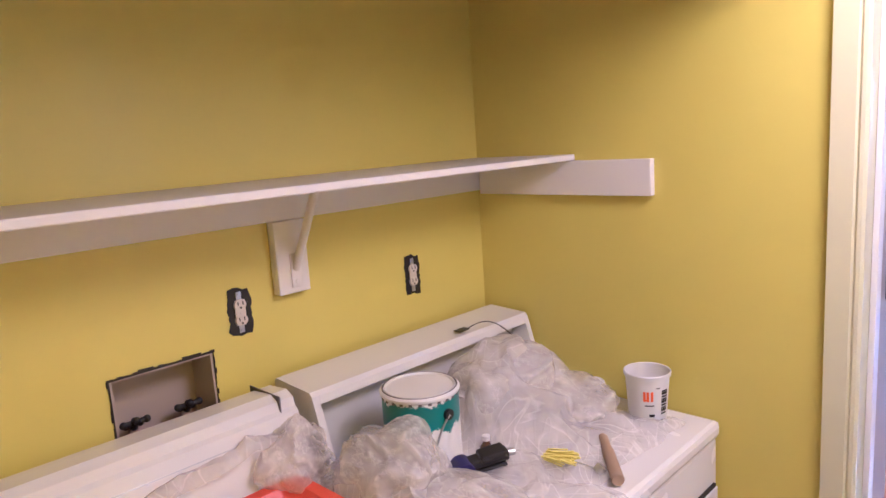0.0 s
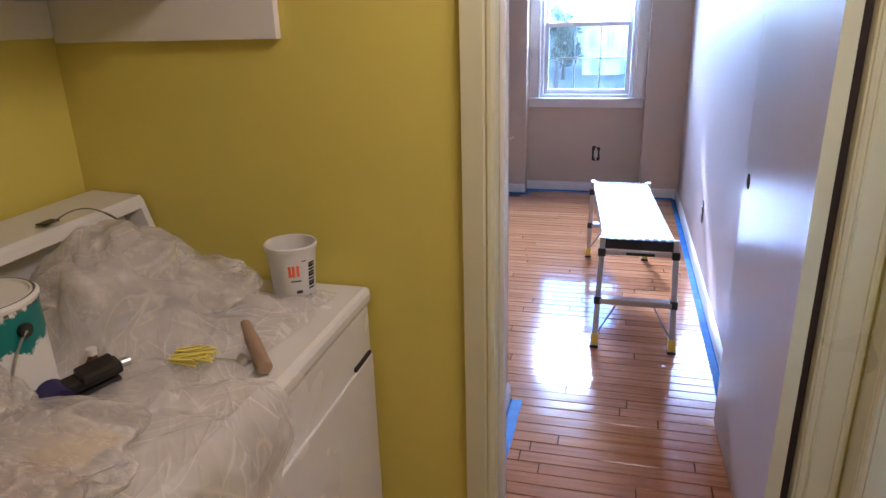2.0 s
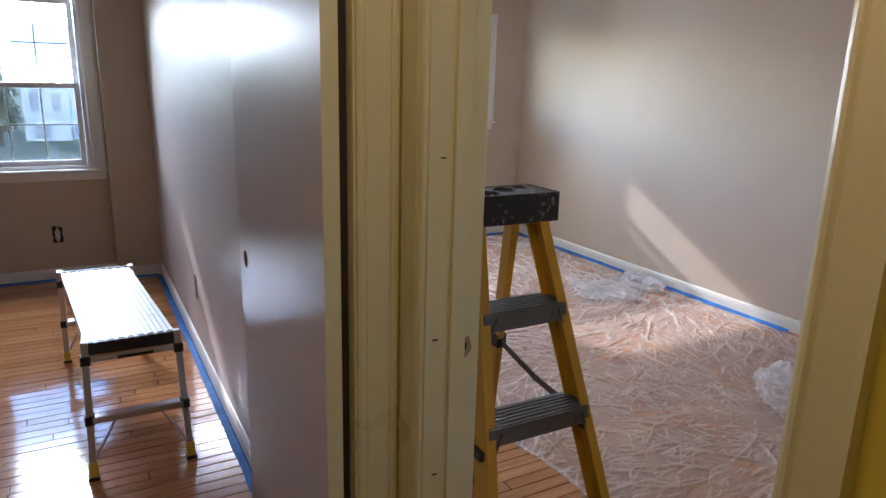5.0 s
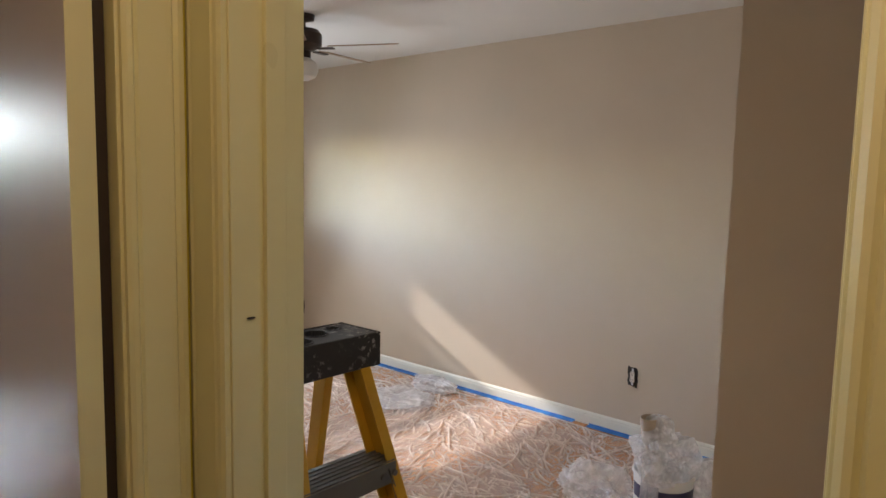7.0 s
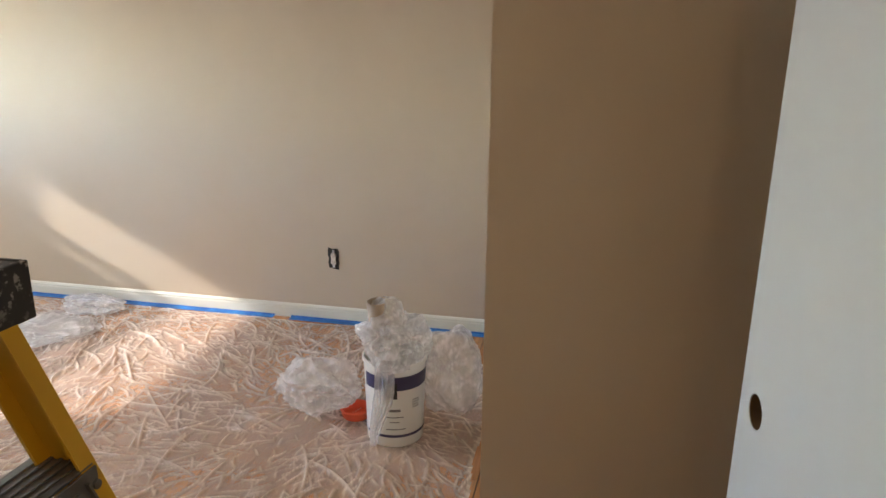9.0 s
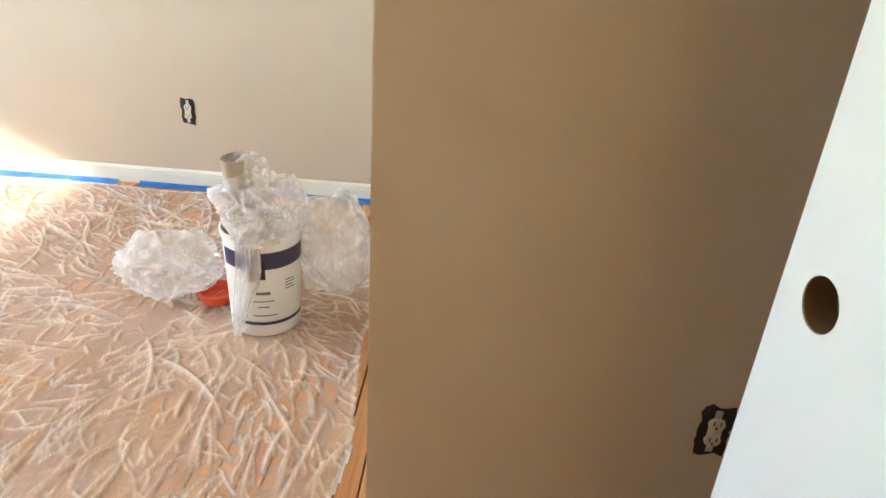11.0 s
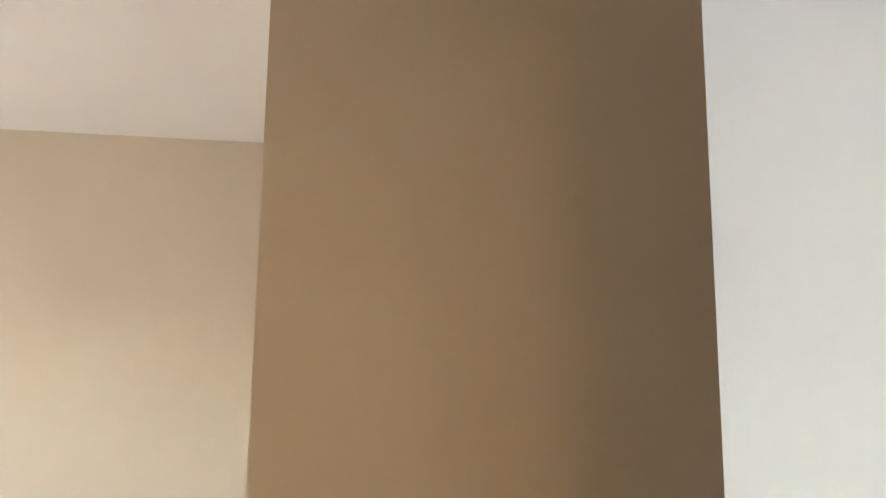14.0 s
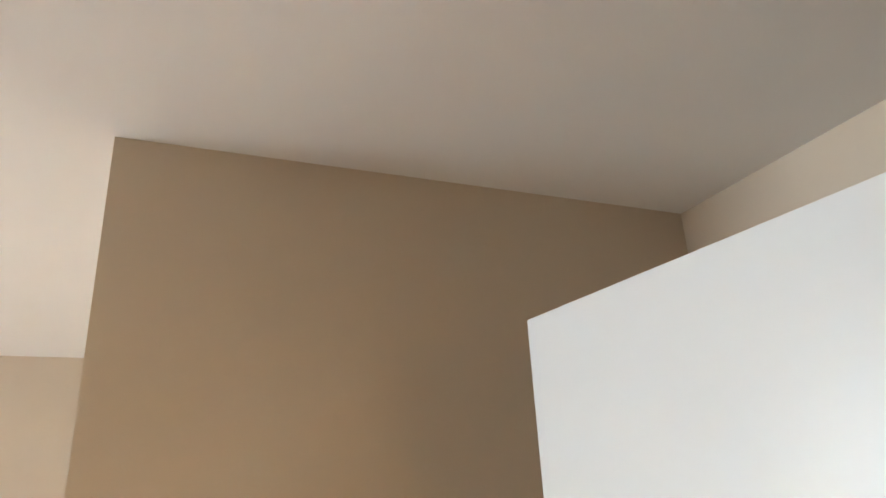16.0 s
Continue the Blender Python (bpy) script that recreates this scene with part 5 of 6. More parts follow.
    part("label_strip", boxes((X(0.45, y0), y0 - 0.0225, zt - 0.062, X(0.57, y0), y0 - 0.020, zt - 0.050)), M_BLACK, w, "dark printed label strip")
    return w


# deck metal: paler than the rest, the sky's reflection put into its colour
M_ALU_SHEEN, _nt, _b = base_mat("sky_sheen_aluminium_deck", (0.86, 0.87, 0.88), 0.40, metal=0.6)
_s = tex_noise(_nt, 30.0, 2)
_nt.links.new(mixcol(_nt, ramp(_nt, _s.outputs[0], 0.69, 0.71, 0, 1), (0.86, 0.87, 0.88), (0.16, 0.18, 0.18)), _b.inputs["Base Color"])
_g = tex_noise(_nt, 6.0, 3, stretch=(8, 1, 1))
_nt.links.new(ramp(_nt, _g.outputs[0], 0.3, 0.7, 0.34, 0.50), _b.inputs["Roughness"])
work_platform()


# ---- step ladder in the second bedroom ----
def step_ladder():
    L = thing("step_ladder", label="yellow fibreglass step ladder with aluminium treads and a paint-marked black cap", category="step ladder")
    capz = 1.118
    lt, rt = LAD_X0, LAD_X1              # rail centres under the cap
    lf, rf = LAD_X0 - 0.05, LAD_X1 + LAD_FLARE   # at the floor
    yt, yb, yr = LAD_Y, LAD_Y - LAD_LEAN, LAD_YR

    def front(side, z):
        f = 1 - z / capz
        a, b = (lt, lf) if side < 0 else (rt, rf)
        return Vector((a + (b - a) * f, yt + (yb - yt) * f, z))

    def rear(side, z):
        f = 1 - z / capz
        a, b = (lt + 0.02, lf + 0.01) if side < 0 else (rt - 0.03, rf - 0.02)
        return Vector((a + (b - a) * f, yt + 0.075 + (yr - yt - 0.075) * f, z))
    for s_ in (-1, 1):
        bm = bmesh.new()
        a, b = front(s_, 0.02), front(s_, capz)
        sweep(bm, [(0, -0.034), (0, 0.034), (-s_ * 0.026, 0.034), (-s_ * 0.026, 0.029), (-s_ * 0.005, 0.029), (-s_ * 0.005, -0.029), (-s_ * 0.026, -0.029), (-s_ * 0.026, -0.034)], a, b, (1, 0, 0), (0, 1, 0))
        fr = part("front_rail", bm, M_YELLOW_PL, L, "yellow fibreglass channel rail")
        c = front(s_, 0.0)
        part("front_shoe", boxes((c.x - 0.022, c.y - 0.045, 0.004, c.x + 0.022, c.y + 0.045, 0.05), bevel=0.004), M_BLACK, fr)
        bm = bmesh.new()
        a, b = rear(s_, 0.02), rear(s_, capz)
        beam(bm, a, b, 0.022, 0.040, bevel=0.002)
        rr = part("rear_rail", bm, M_YELLOW_PL, L)
        c = rear(s_, 0.0)
        part("rear_shoe", boxes((c.x - 0.018, c.y - 0.03, 0.004, c.x + 0.018, c.y + 0.03, 0.05), bevel=0.004), M_BLACK, rr)
        # spreader
        p0, p1, p2 = front(s_, 0.60) + Vector((0, 0.02, 0)), None, rear(s_, 0.70)
        p1 = (p0 + p2) / 2 + Vector((0, 0, -0.012))
        bm = bmesh.new()
        beam(bm, p0, p1, 0.004, 0.020, bevel=0.001)
        beam(bm, p1, p2, 0.004, 0.020, bevel=0.001)
        rod(bm, p1 - Vector((0.006, 0, 0)), p1 + Vector((0.006, 0, 0)), 0.008, 12)
        part("spreader", bm, M_ALU_DK, L, "dull metal folding spreader")
        bm = bmesh.new()
        c = rear(s_, 0.70)
        box(bm, c.x - 0.016, c.y - 0.024, c.z - 0.022, c.x + 0.016, c.y + 0.024, c.z + 0.022, bevel=0.002)
        part("spreader_bracket", bm, M_BLACK, L)
        bm = bmesh.new()
        c = front(s_, 0.585)
        box(bm, c.x - 0.012, c.y - 0.020, c.z - 0.012, c.x + 0.005, c.y + 0.030, c.z + 0.012, bevel=0.002)
        part("spreader_bracket", bm, M_BLACK, L)
    for z in LAD_STEPS:
        a, b = front(-1, z), front(1, z)
        bm = bmesh.new()
        box(bm, a.x + 0.006, a.y - 0.030, z - 0.004, b.x - 0.006, a.y + 0.052, z)
        box(bm, a.x + 0.006, a.y - 0.040, z - 0.046, b.x - 0.006, a.y - 0.036, z, bevel=0.0012)
        box(bm, a.x + 0.006, a.y + 0.052, z - 0.025, b.x - 0.006, a.y + 0.056, z, bevel=0.0012)
        for k in range(6):
            y = a.y - 0.034 + 0.0145 * k
            box(bm, a.x + 0.006, y, z - 0.001, b.x - 0.006, y + 0.005, z + 0.0025)
        tr = part("tread", bm, M_ALU_DK, L, "grooved dull aluminium tread")
        for x in (a.x + 0.045, b.x - 0.045, b.x - 0.012):
            bm = bmesh.new()
            rod(bm, (x, a.y - 0.0405, z - 0.024), (x, a.y - 0.044, z - 0.024), 0.0065, 12)
            part("rivet", bm, M_ALU_DK, tr)
        for s_ in (-1, 1):
            bm = bmesh.new()
            c = front(s_, z - 0.09)
            beam(bm, Vector((c.x - s_ * 0.012, c.y - 0.02, z - 0.10)), Vector((c.x - s_ * 0.045, c.y - 0.02, z - 0.012)), 0.003, 0.010)
            part("tread_brace", bm, M_ALU_DK, L)
    for z in (0.22, 0.50, 0.78):
        a, b = rear(-1, z), rear(1, z)
        bm = bmesh.new()
        beam(bm, a, b, 0.030, 0.014, side=(0, 0, 1), bevel=0.002)
        part("rear_rung", bm, M_ALU_DK, L)
    # cap: hollow box with round tool holes
    x0, x1, y0, y1 = lt - 0.045, rt + 0.030, yt - 0.035, yt + 0.095
    bm = bmesh.new()
    n = 24
    holes = [(x1 - 0.055, yt + 0.060, 0.013), (x1 - 0.115, yt + 0.045, 0.024), (x1 - 0.185, yt + 0.010, 0.028)]
    box(bm, x0, y0, capz - 0.005, x1, y0 + 0.006, capz + 0.068, bevel=0.002)
    box(bm, x0, y1 - 0.006, capz - 0.005, x1, y1, capz + 0.068, bevel=0.002)
    box(bm, x1 - 0.006, y0 + 0.006, capz - 0.005, x1, y1 - 0.006, capz + 0.068, bevel=0.002)
    box(bm, x0, y0 + 0.006, capz - 0.005, x0 + 0.006, y1 - 0.006, capz + 0.068, bevel=0.002)
    nx, ny = 36, 24
    z = capz + 0.066

    def f(u, v):
        x, y = x0 + 0.004 + (x1 - x0 - 0.008) * u, y0 + 0.004 + (y1 - y0 - 0.008) * v
        d = 0.0
        for hx, hy, hr in holes:
            q = math.hypot(x - hx, y - hy)
            if q < hr:
                d = -0.035 if q < hr * 0.88 else -0.010
            elif q < hr + 0.005:
                d = 0.002
        return (x, y, z + d)
    sheet(bm, nx * 2, ny * 2, f)
    part("cap", bm, M_CAPB, L, "black plastic cap with dried paint specks")
    return L


M_ALU_DK = painted("dull_grey_aluminium", (0.20, 0.195, 0.19), (0.14, 0.138, 0.135), 0.5, bump=0.1)
M_ALU_DK.node_tree.nodes["Principled BSDF"].inputs["Metallic"].default_value = 0.6
M_CAPB, _nt, _b = base_mat("paint_marked_black_plastic", (0.02, 0.02, 0.02), 0.5)
_s = tex_noise(_nt, 70.0, 5, 0.7)
_t = tex_noise(_nt, 9.0, 3)
_m = _nt.nodes.new("ShaderNodeMath")
_m.operation = "MULTIPLY"
_nt.links.new(ramp(_nt, _s.outputs[0], 0.55, 0.60, 0, 1), _m.inputs[0])
_nt.links.new(ramp(_nt, _t.outputs[0], 0.44, 0.56, 0, 1), _m.inputs[1])
_nt.links.new(mixcol(_nt, _m.outputs[0], (0.018, 0.018, 0.02), (0.27, 0.255, 0.24)), _b.inputs["Base Color"])
LAD_X0, LAD_X1, LAD_FLARE = 1.19, 1.398, 0.195
LAD_Y, LAD_LEAN, LAD_YR = 1.690, 0.27, 2.19
LAD_STEPS = (0.362, 0.652, 0.915)
step_ladder()


# ---- drop cloth, pail, film bundles ----
def inside(x, y):
    """Signed reach of the drop cloth: positive within."""
    w = 0.05 * noise.noise((x * 2.2, y * 2.2, 4))
    near = x - (1.86 + 0.10 * max(0, (y - 2.2)) * -1 + 0.03 * math.sin(y * 3))
    corner = (x - 1.86) * 0.75 + (y - 2.02) * 0.0
    far = (B_XF - 0.07) - x
    south = y - (1.32 + 0.35 * max(0.0, 2.25 - x)) if x < 3.75 else y - 1.95 - 0.5 * (x - 3.75)
    north = 5.62 - y
    return min(near, far, south, north, corner) + w


def lay_drop_cloth():
    """A clear sheet with long sharp folds, fanning out where it is pinned by the pail."""
    step, x0, y0 = 0.0058, 1.72, 1.2
    nx, ny = int((B_XF - 0.02 - x0) / step), int((5.64 - y0) / step)
    gx, gy = np.meshgrid(x0 + step * np.arange(nx), y0 + step * np.arange(ny), indexing="ij")
    rise, fold = np.zeros((nx, ny)), np.zeros((nx, ny))
    rnd = random.Random(31)
    kinds = ((680, 0.12, 0.50, 0.0075, 0.0125, 0.006, 0.016, 0.25, 1.0), (5200, 0.04, 0.16, 0.006, 0.0095, 0.003, 0.008, 0.2, 0.9))
    for count, l0, l1, w0, w1, h0, h1, s0, s1 in kinds:
        for _ in range(count):
            cx, cy = rnd.uniform(1.8, B_XF - 0.06), rnd.uniform(1.25, 5.6)
            length, w, h, power = l0 + (l1 - l0) * rnd.random() ** 2, rnd.uniform(w0, w1), rnd.uniform(h0, h1), rnd.uniform(s0, s1)
            px, py = cx - 3.05, cy - 1.72
            if math.hypot(px, py) < 1.25 and rnd.random() < 0.5:
                th = math.atan2(py, px) + rnd.gauss(0, 0.38)
            else:
                th = 0.5 + 1.9 * noise.noise((cx * 0.8, cy * 0.8, 2)) * 1.6 + rnd.gauss(0, 0.45)
            bend = rnd.gauss(0, 0.9) / max(length, 0.1) * 0.4
            reach = length / 2 + w
            a, b = max(0, int((cx - reach - x0) / step)), min(nx, int((cx + reach - x0) / step) + 2)
            c, d = max(0, int((cy - reach - y0) / step)), min(ny, int((cy + reach - y0) / step) + 2)
            if a >= b or c >= d:
                continue
            qx, qy = gx[a:b, c:d] - cx, gy[a:b, c:d] - cy
            u = qx * math.cos(th) + qy * math.sin(th)
            v = -qx * math.sin(th) + qy * math.cos(th) - bend * u * u
            across = np.clip(1 - np.abs(v) / w, 0, 1)
            along = np.clip(1 - (2 * u / length) ** 2, 0, 1)
            rise[a:b, c:d] = np.maximum(rise[a:b, c:d], h * across * along)
            fold[a:b, c:d] = np.maximum(fold[a:b, c:d], power * across ** 1.8 * np.sqrt(along))
    index, vs, fv, fs = {}, [], [], []
    for i in range(nx):
        for k in range(ny):
            x, y = float(gx[i, k]), float(gy[i, k])
            e = inside(x, y)
            if e < 0:
                continue
            index[i, k] = len(vs)
            vs.append((x, y, 0.004 + (float(rise[i, k]) + 0.004 * (1 + noise.noise((x * 7, y * 7, 3)))) * min(1.0, 0.35 + e * 8)))
            fv.append(float(fold[i, k]) + (0.25 if e < 0.02 else 0.0))
    for (i, k), v in index.items():
        q = (index.get((i + 1, k)), index.get((i + 1, k + 1)), index.get((i, k + 1)))
        if None not in q:
            fs.append((v, *q))
    me = bpy.data.meshes.new("drop_cloth")
    me.from_pydata(vs, [], fs)
    me.materials.append(M_FILM)
    set_folds(me, fv)
    me.shade_smooth()
    tagged(new("drop_cloth", me), "clear wrinkled plastic drop cloth spread over the oak floor", "drop cloth")


lay_drop_cloth()

pail = thing("paint_pail", pose(3.040, 1.680, 0.012) @ Matrix.Diagonal((1, 1, 1.27, 1)), "white paint pail with dark violet label bands, wrapped in film", "paint pail")
bm = bmesh.new()
lathe(bm, [(0, 0.0), (0.106, 0.0), (0.109, 0.004), (0.118, 0.255), (0.124, 0.257), (0.124, 0.266), (0.118, 0.268), (0.116, 0.262), (0.105, 0.01), (0, 0.008)], 48)
part("body", bm, M_CANW, pail, smooth=True)


def pail_r(z):
    return 0.1095 + 0.009 * z / 0.255


M_VIOLET = base_mat("dark_violet_ink", (0.035, 0.028, 0.085), 0.4)[0]
bm = bmesh.new()
wrap_patch(bm, 130, 320, 0.188, 0.232, lambda z: pail_r(z) + 0.001, 40)
part("label_band", bm, M_VIOLET, pail, "dark violet label band")
bm = bmesh.new()
wrap_patch(bm, 130, 320, 0.034, 0.043, lambda z: pail_r(z) + 0.001, 40)
part("label_stripe", bm, M_VIOLET, pail, "thin dark violet stripe")
bm = bmesh.new()
wrap_patch(bm, 176, 200, 0.162, 0.212, lambda z: pail_r(z) + 0.0018, 8)
part("label_block", bm, M_BLACK, pail)
bm = bmesh.new()
for k, (a, b, z) in enumerate(((178, 180, 0.182), (183, 185, 0.182), (188, 190, 0.182), (193, 195, 0.182))):
    wrap_patch(bm, a, b, z, z + 0.016, lambda z: pail_r(z) + 0.0025, 2)
part("label_mark", bm, M_CANW, pail)
bm = bmesh.new()
for a, b, z in ((184, 206, 0.120), (180, 212, 0.100), (186, 204, 0.084), (178, 216, 0.060), (230, 246, 0.150), (230, 248, 0.142), (230, 244, 0.134), (230, 247, 0.126)):
    wrap_patch(bm, a, b, z, z + (0.008 if z == 0.120 else 0.003), lambda z: pail_r(z) + 0.0014, 6)
part("label_text", bm, M_GREY, pail)

bm = bmesh.new()
lathe(bm, [(0.036, 0.0), (0.040, 0.0), (0.040, 0.30), (0.036, 0.30), (0.036, 0.0)], 28)
solid("cardboard_tube", bm, painted("grey_cardboard", (0.46, 0.38, 0.30), (0.40, 0.32, 0.25), 0.8), "grey-brown cardboard tube standing in the pail", "tube", smooth=True, at=Matrix.Translation((3.035, 1.715, 0.27)) @ pose(0, 0, 0, -4, -5, 0))



crumpled((3.045, 1.675, 0.395), (0.140, 0.135, 0.115), 2.1, "milky plastic film draped over the top of the paint pail", 0.35)
crumpled((3.03, 1.705, 0.50), (0.060, 0.075, 0.075), 12.1, "plastic film gathered round the cardboard tube", 0.35, 4)
crumpled((3.17, 2.06, 0.12), (0.15, 0.17, 0.10), 5.7, "loose bundle of milky plastic film on the drop cloth", 0.4)
crumpled((3.16, 1.49, 0.25), (0.11, 0.14, 0.19), 9.3, "plastic film slumping from the pail to the floor", 0.22)
crumpled((3.96, 3.78, 0.035), (0.10, 0.20, 0.055), 15.3, "sunlit crumpled plastic film against the baseboard", 0.4)
crumpled((3.62, 3.80, 0.02), (0.22, 0.24, 0.035), 17.3, "crumpled ridge of plastic film on the drop cloth", 0.4)
# hanging strip of film at the front of the pail
bm = bmesh.new()


def strip(u, v):
    a = radians(166 + 34 * (u - 0.3) * (1 - 0.75 * max(0.0, v - 0.55) / 0.45) + 6 * math.sin(v * 5))
    z = 0.42 - 0.40 * v + 0.03 * noise.noise((u * 4, v * 3, 1)) * v
    rr = 0.128 + 0.010 * noise.noise((u * 9, v * 4, 5)) + 0.02 * v * v
    return (rr * math.cos(a), rr * math.sin(a), z)


sheet(bm, 24, 60, strip)
solid("film_strip", bm, M_BAG, "strip of milky plastic film hanging down the pail", "plastic film", smooth=True, at=pose(3.040, 1.680, 0.01))
bm = bmesh.new()
lathe(bm, [(0, 0.0), (0.055, 0), (0.065, 0.035), (0.060, 0.040), (0.050, 0.006), (0, 0.005)], 28)
solid("red_tray", bm, base_mat("orange_red_plastic", (0.72, 0.10, 0.04), 0.4)[0], "orange-red plastic dish under the film bundle", "dish", smooth=True, at=pose(3.13, 1.875, 0.014))


# ---- ceiling fan ----
def ceiling_fan():
    f = thing("ceiling_fan", pose(2.876, 3.88, 0.07, 0, 0, 0), "dark metal ceiling fan with pale blades, glass light and pull chain", "ceiling fan")
    bm = bmesh.new()
    lathe(bm, [(0, CEIL - 0.07), (0.065, CEIL - 0.071), (0.060, CEIL - 0.10), (0.018, CEIL - 0.11), (0.012, CEIL - 0.112), (0.012, 2.29), (0.085, 2.285), (0.105, 2.26), (0.105, 2.20), (0.06, 2.17), (0.04, 2.165), (0.04, 2.12), (0.02, 2.11), (0, 2.11)], 32)
    part("motor", bm, M_BRONZE, f, "dark bronze motor housing", smooth=True)
    bm = bmesh.new()
    lathe(bm, [(0.035, 2.13), (0.075, 2.10), (0.085, 2.06), (0.070, 2.02), (0.03, 2.0), (0, 1.998)], 32)
    part("light_globe", bm, M_CANW, f, "white glass light globe", smooth=True)
    for k in range(5):
        a = radians(-63.7 + 72 * k)
        m = Matrix.Rotation(a, 4, "Z")
        bm = bmesh.new()
        box(bm, 0.09, -0.018, 2.172, 0.19, 0.018, 2.180, bevel=0.002, m=m)
        part("blade_arm", bm, M_BRONZE, f)
        bm = bmesh.new()
        out = [(0.17, -0.045), (0.47, -0.062), (0.54, -0.055), (0.572, -0.028), (0.572, 0.028), (0.54, 0.055), (0.47, 0.062), (0.17, 0.045)]
        tilt = m @ Matrix.Translation((0, 0, 2.186)) @ Matrix.Rotation(radians(11), 4, "X")
        A = [bm.verts.new(tilt @ Vector((x, y, 0))) for x, y in out]
        B = [bm.verts.new(tilt @ Vector((x, y, 0.006))) for x, y in out]
        bm.faces.new(A)
        bm.faces.new(B)
        for i in range(8):
            bm.faces.new((A[i], A[(i + 1) % 8], B[(i + 1) % 8], B[i]))
        part("blade", bm, M_BLADE, f, "pale wood-tone fan blade")
    bm = bmesh.new()
    rod(bm, (-0.055, -0.03, 1.90), (-0.055, -0.03, 2.11), 0.0015, 6)
    ch = part("pull_chain", bm, M_BRONZE, f)
    bm = bmesh.new()
    lathe(bm, [(0, 0), (0.006, 0.002), (0.008, 0.012), (0.003, 0.022), (0, 0.022)], 12, (-0.055, -0.03, 1.878))
    part("chain_weight", bm, M_BLACK, ch, smooth=True)


M_BRONZE = base_mat("dark_bronze", (0.05, 0.035, 0.028), 0.4, metal=0.7)[0]
M_BLADE = painted("pale_blade_veneer", (0.40, 0.29, 0.20), (0.34, 0.24, 0.16), 0.5)
ceiling_fan()

# hall ceiling lamp, over the walker
hl = thing("hall_ceiling_lamp", pose(0.56, 0.70, -0.07), "hall ceiling lamp with a frosted white glass globe", "ceiling lamp")
bm = bmesh.new()
lathe(bm, [(0, CEIL + 0.069), (0.07, CEIL + 0.068), (0.072, CEIL + 0.03), (0.02, CEIL - 0.045), (0.012, CEIL - 0.12), (0.05, CEIL - 0.17), (0.052, CEIL - 0.19), (0, CEIL - 0.19)], 36)
part("base_pan", bm, M_BRONZE, hl, smooth=True)
bm = bmesh.new()
lathe(bm, [(0.05, CEIL - 0.188), (0.10, CEIL - 0.24), (0.118, CEIL - 0.30), (0.10, CEIL - 0.36), (0.05, CEIL - 0.405), (0, CEIL - 0.415)], 36)
globe = part("diffuser", bm, M_GLASS, hl, "frosted glass globe", smooth=True)
globe.visible_shadow = False

# floor register by the window wall
reg = thing("floor_register", pose(-0.52, 5.44, 0.0), "dark brown metal floor register let into the oak boards", "floor register")
part("register_frame", boxes((-0.15, -0.05, 0.0005, 0.15, -0.042, 0.005), (-0.15, 0.042, 0.0005, 0.15, 0.05, 0.005), (-0.15, -0.0418, 0.0005, -0.142, 0.0418, 0.005), (0.142, -0.0418, 0.0005, 0.15, 0.0418, 0.005), bevel=0.001), M_BRONZE, reg)
for k in range(14):
    part("slat", boxes((-0.138 + 0.02 * k, -0.041, 0.001, -0.130 + 0.02 * k, 0.041, 0.004)), M_BRONZE, reg)
part("register_duct", boxes((-0.1415, -0.0415, 0.0003, 0.1415, 0.0415, 0.0008)), M_DARK, reg)

# ---- outside ----
M_GRASS = painted("lawn", (0.09, 0.11, 0.06), (0.13, 0.14, 0.08), 0.9)
solid("ground", boxes((-400, 6.2, -3.9, 400, 900, -3.7)), M_GRASS, "open lawn outside the windows", "ground", S)
M_SIDING = painted("pale_siding", (0.64, 0.66, 0.68), (0.60, 0.62, 0.65), 0.6)
M_SIDING2 = painted("grey_blue_siding", (0.30, 0.34, 0.38), (0.27, 0.31, 0.35), 0.7)
M_ROOFING = painted("grey_shingle", (0.36, 0.37, 0.39), (0.30, 0.31, 0.33), 0.9)
M_PANE = base_mat("far_window_glass", (0.22, 0.26, 0.32), 0.2)[0]


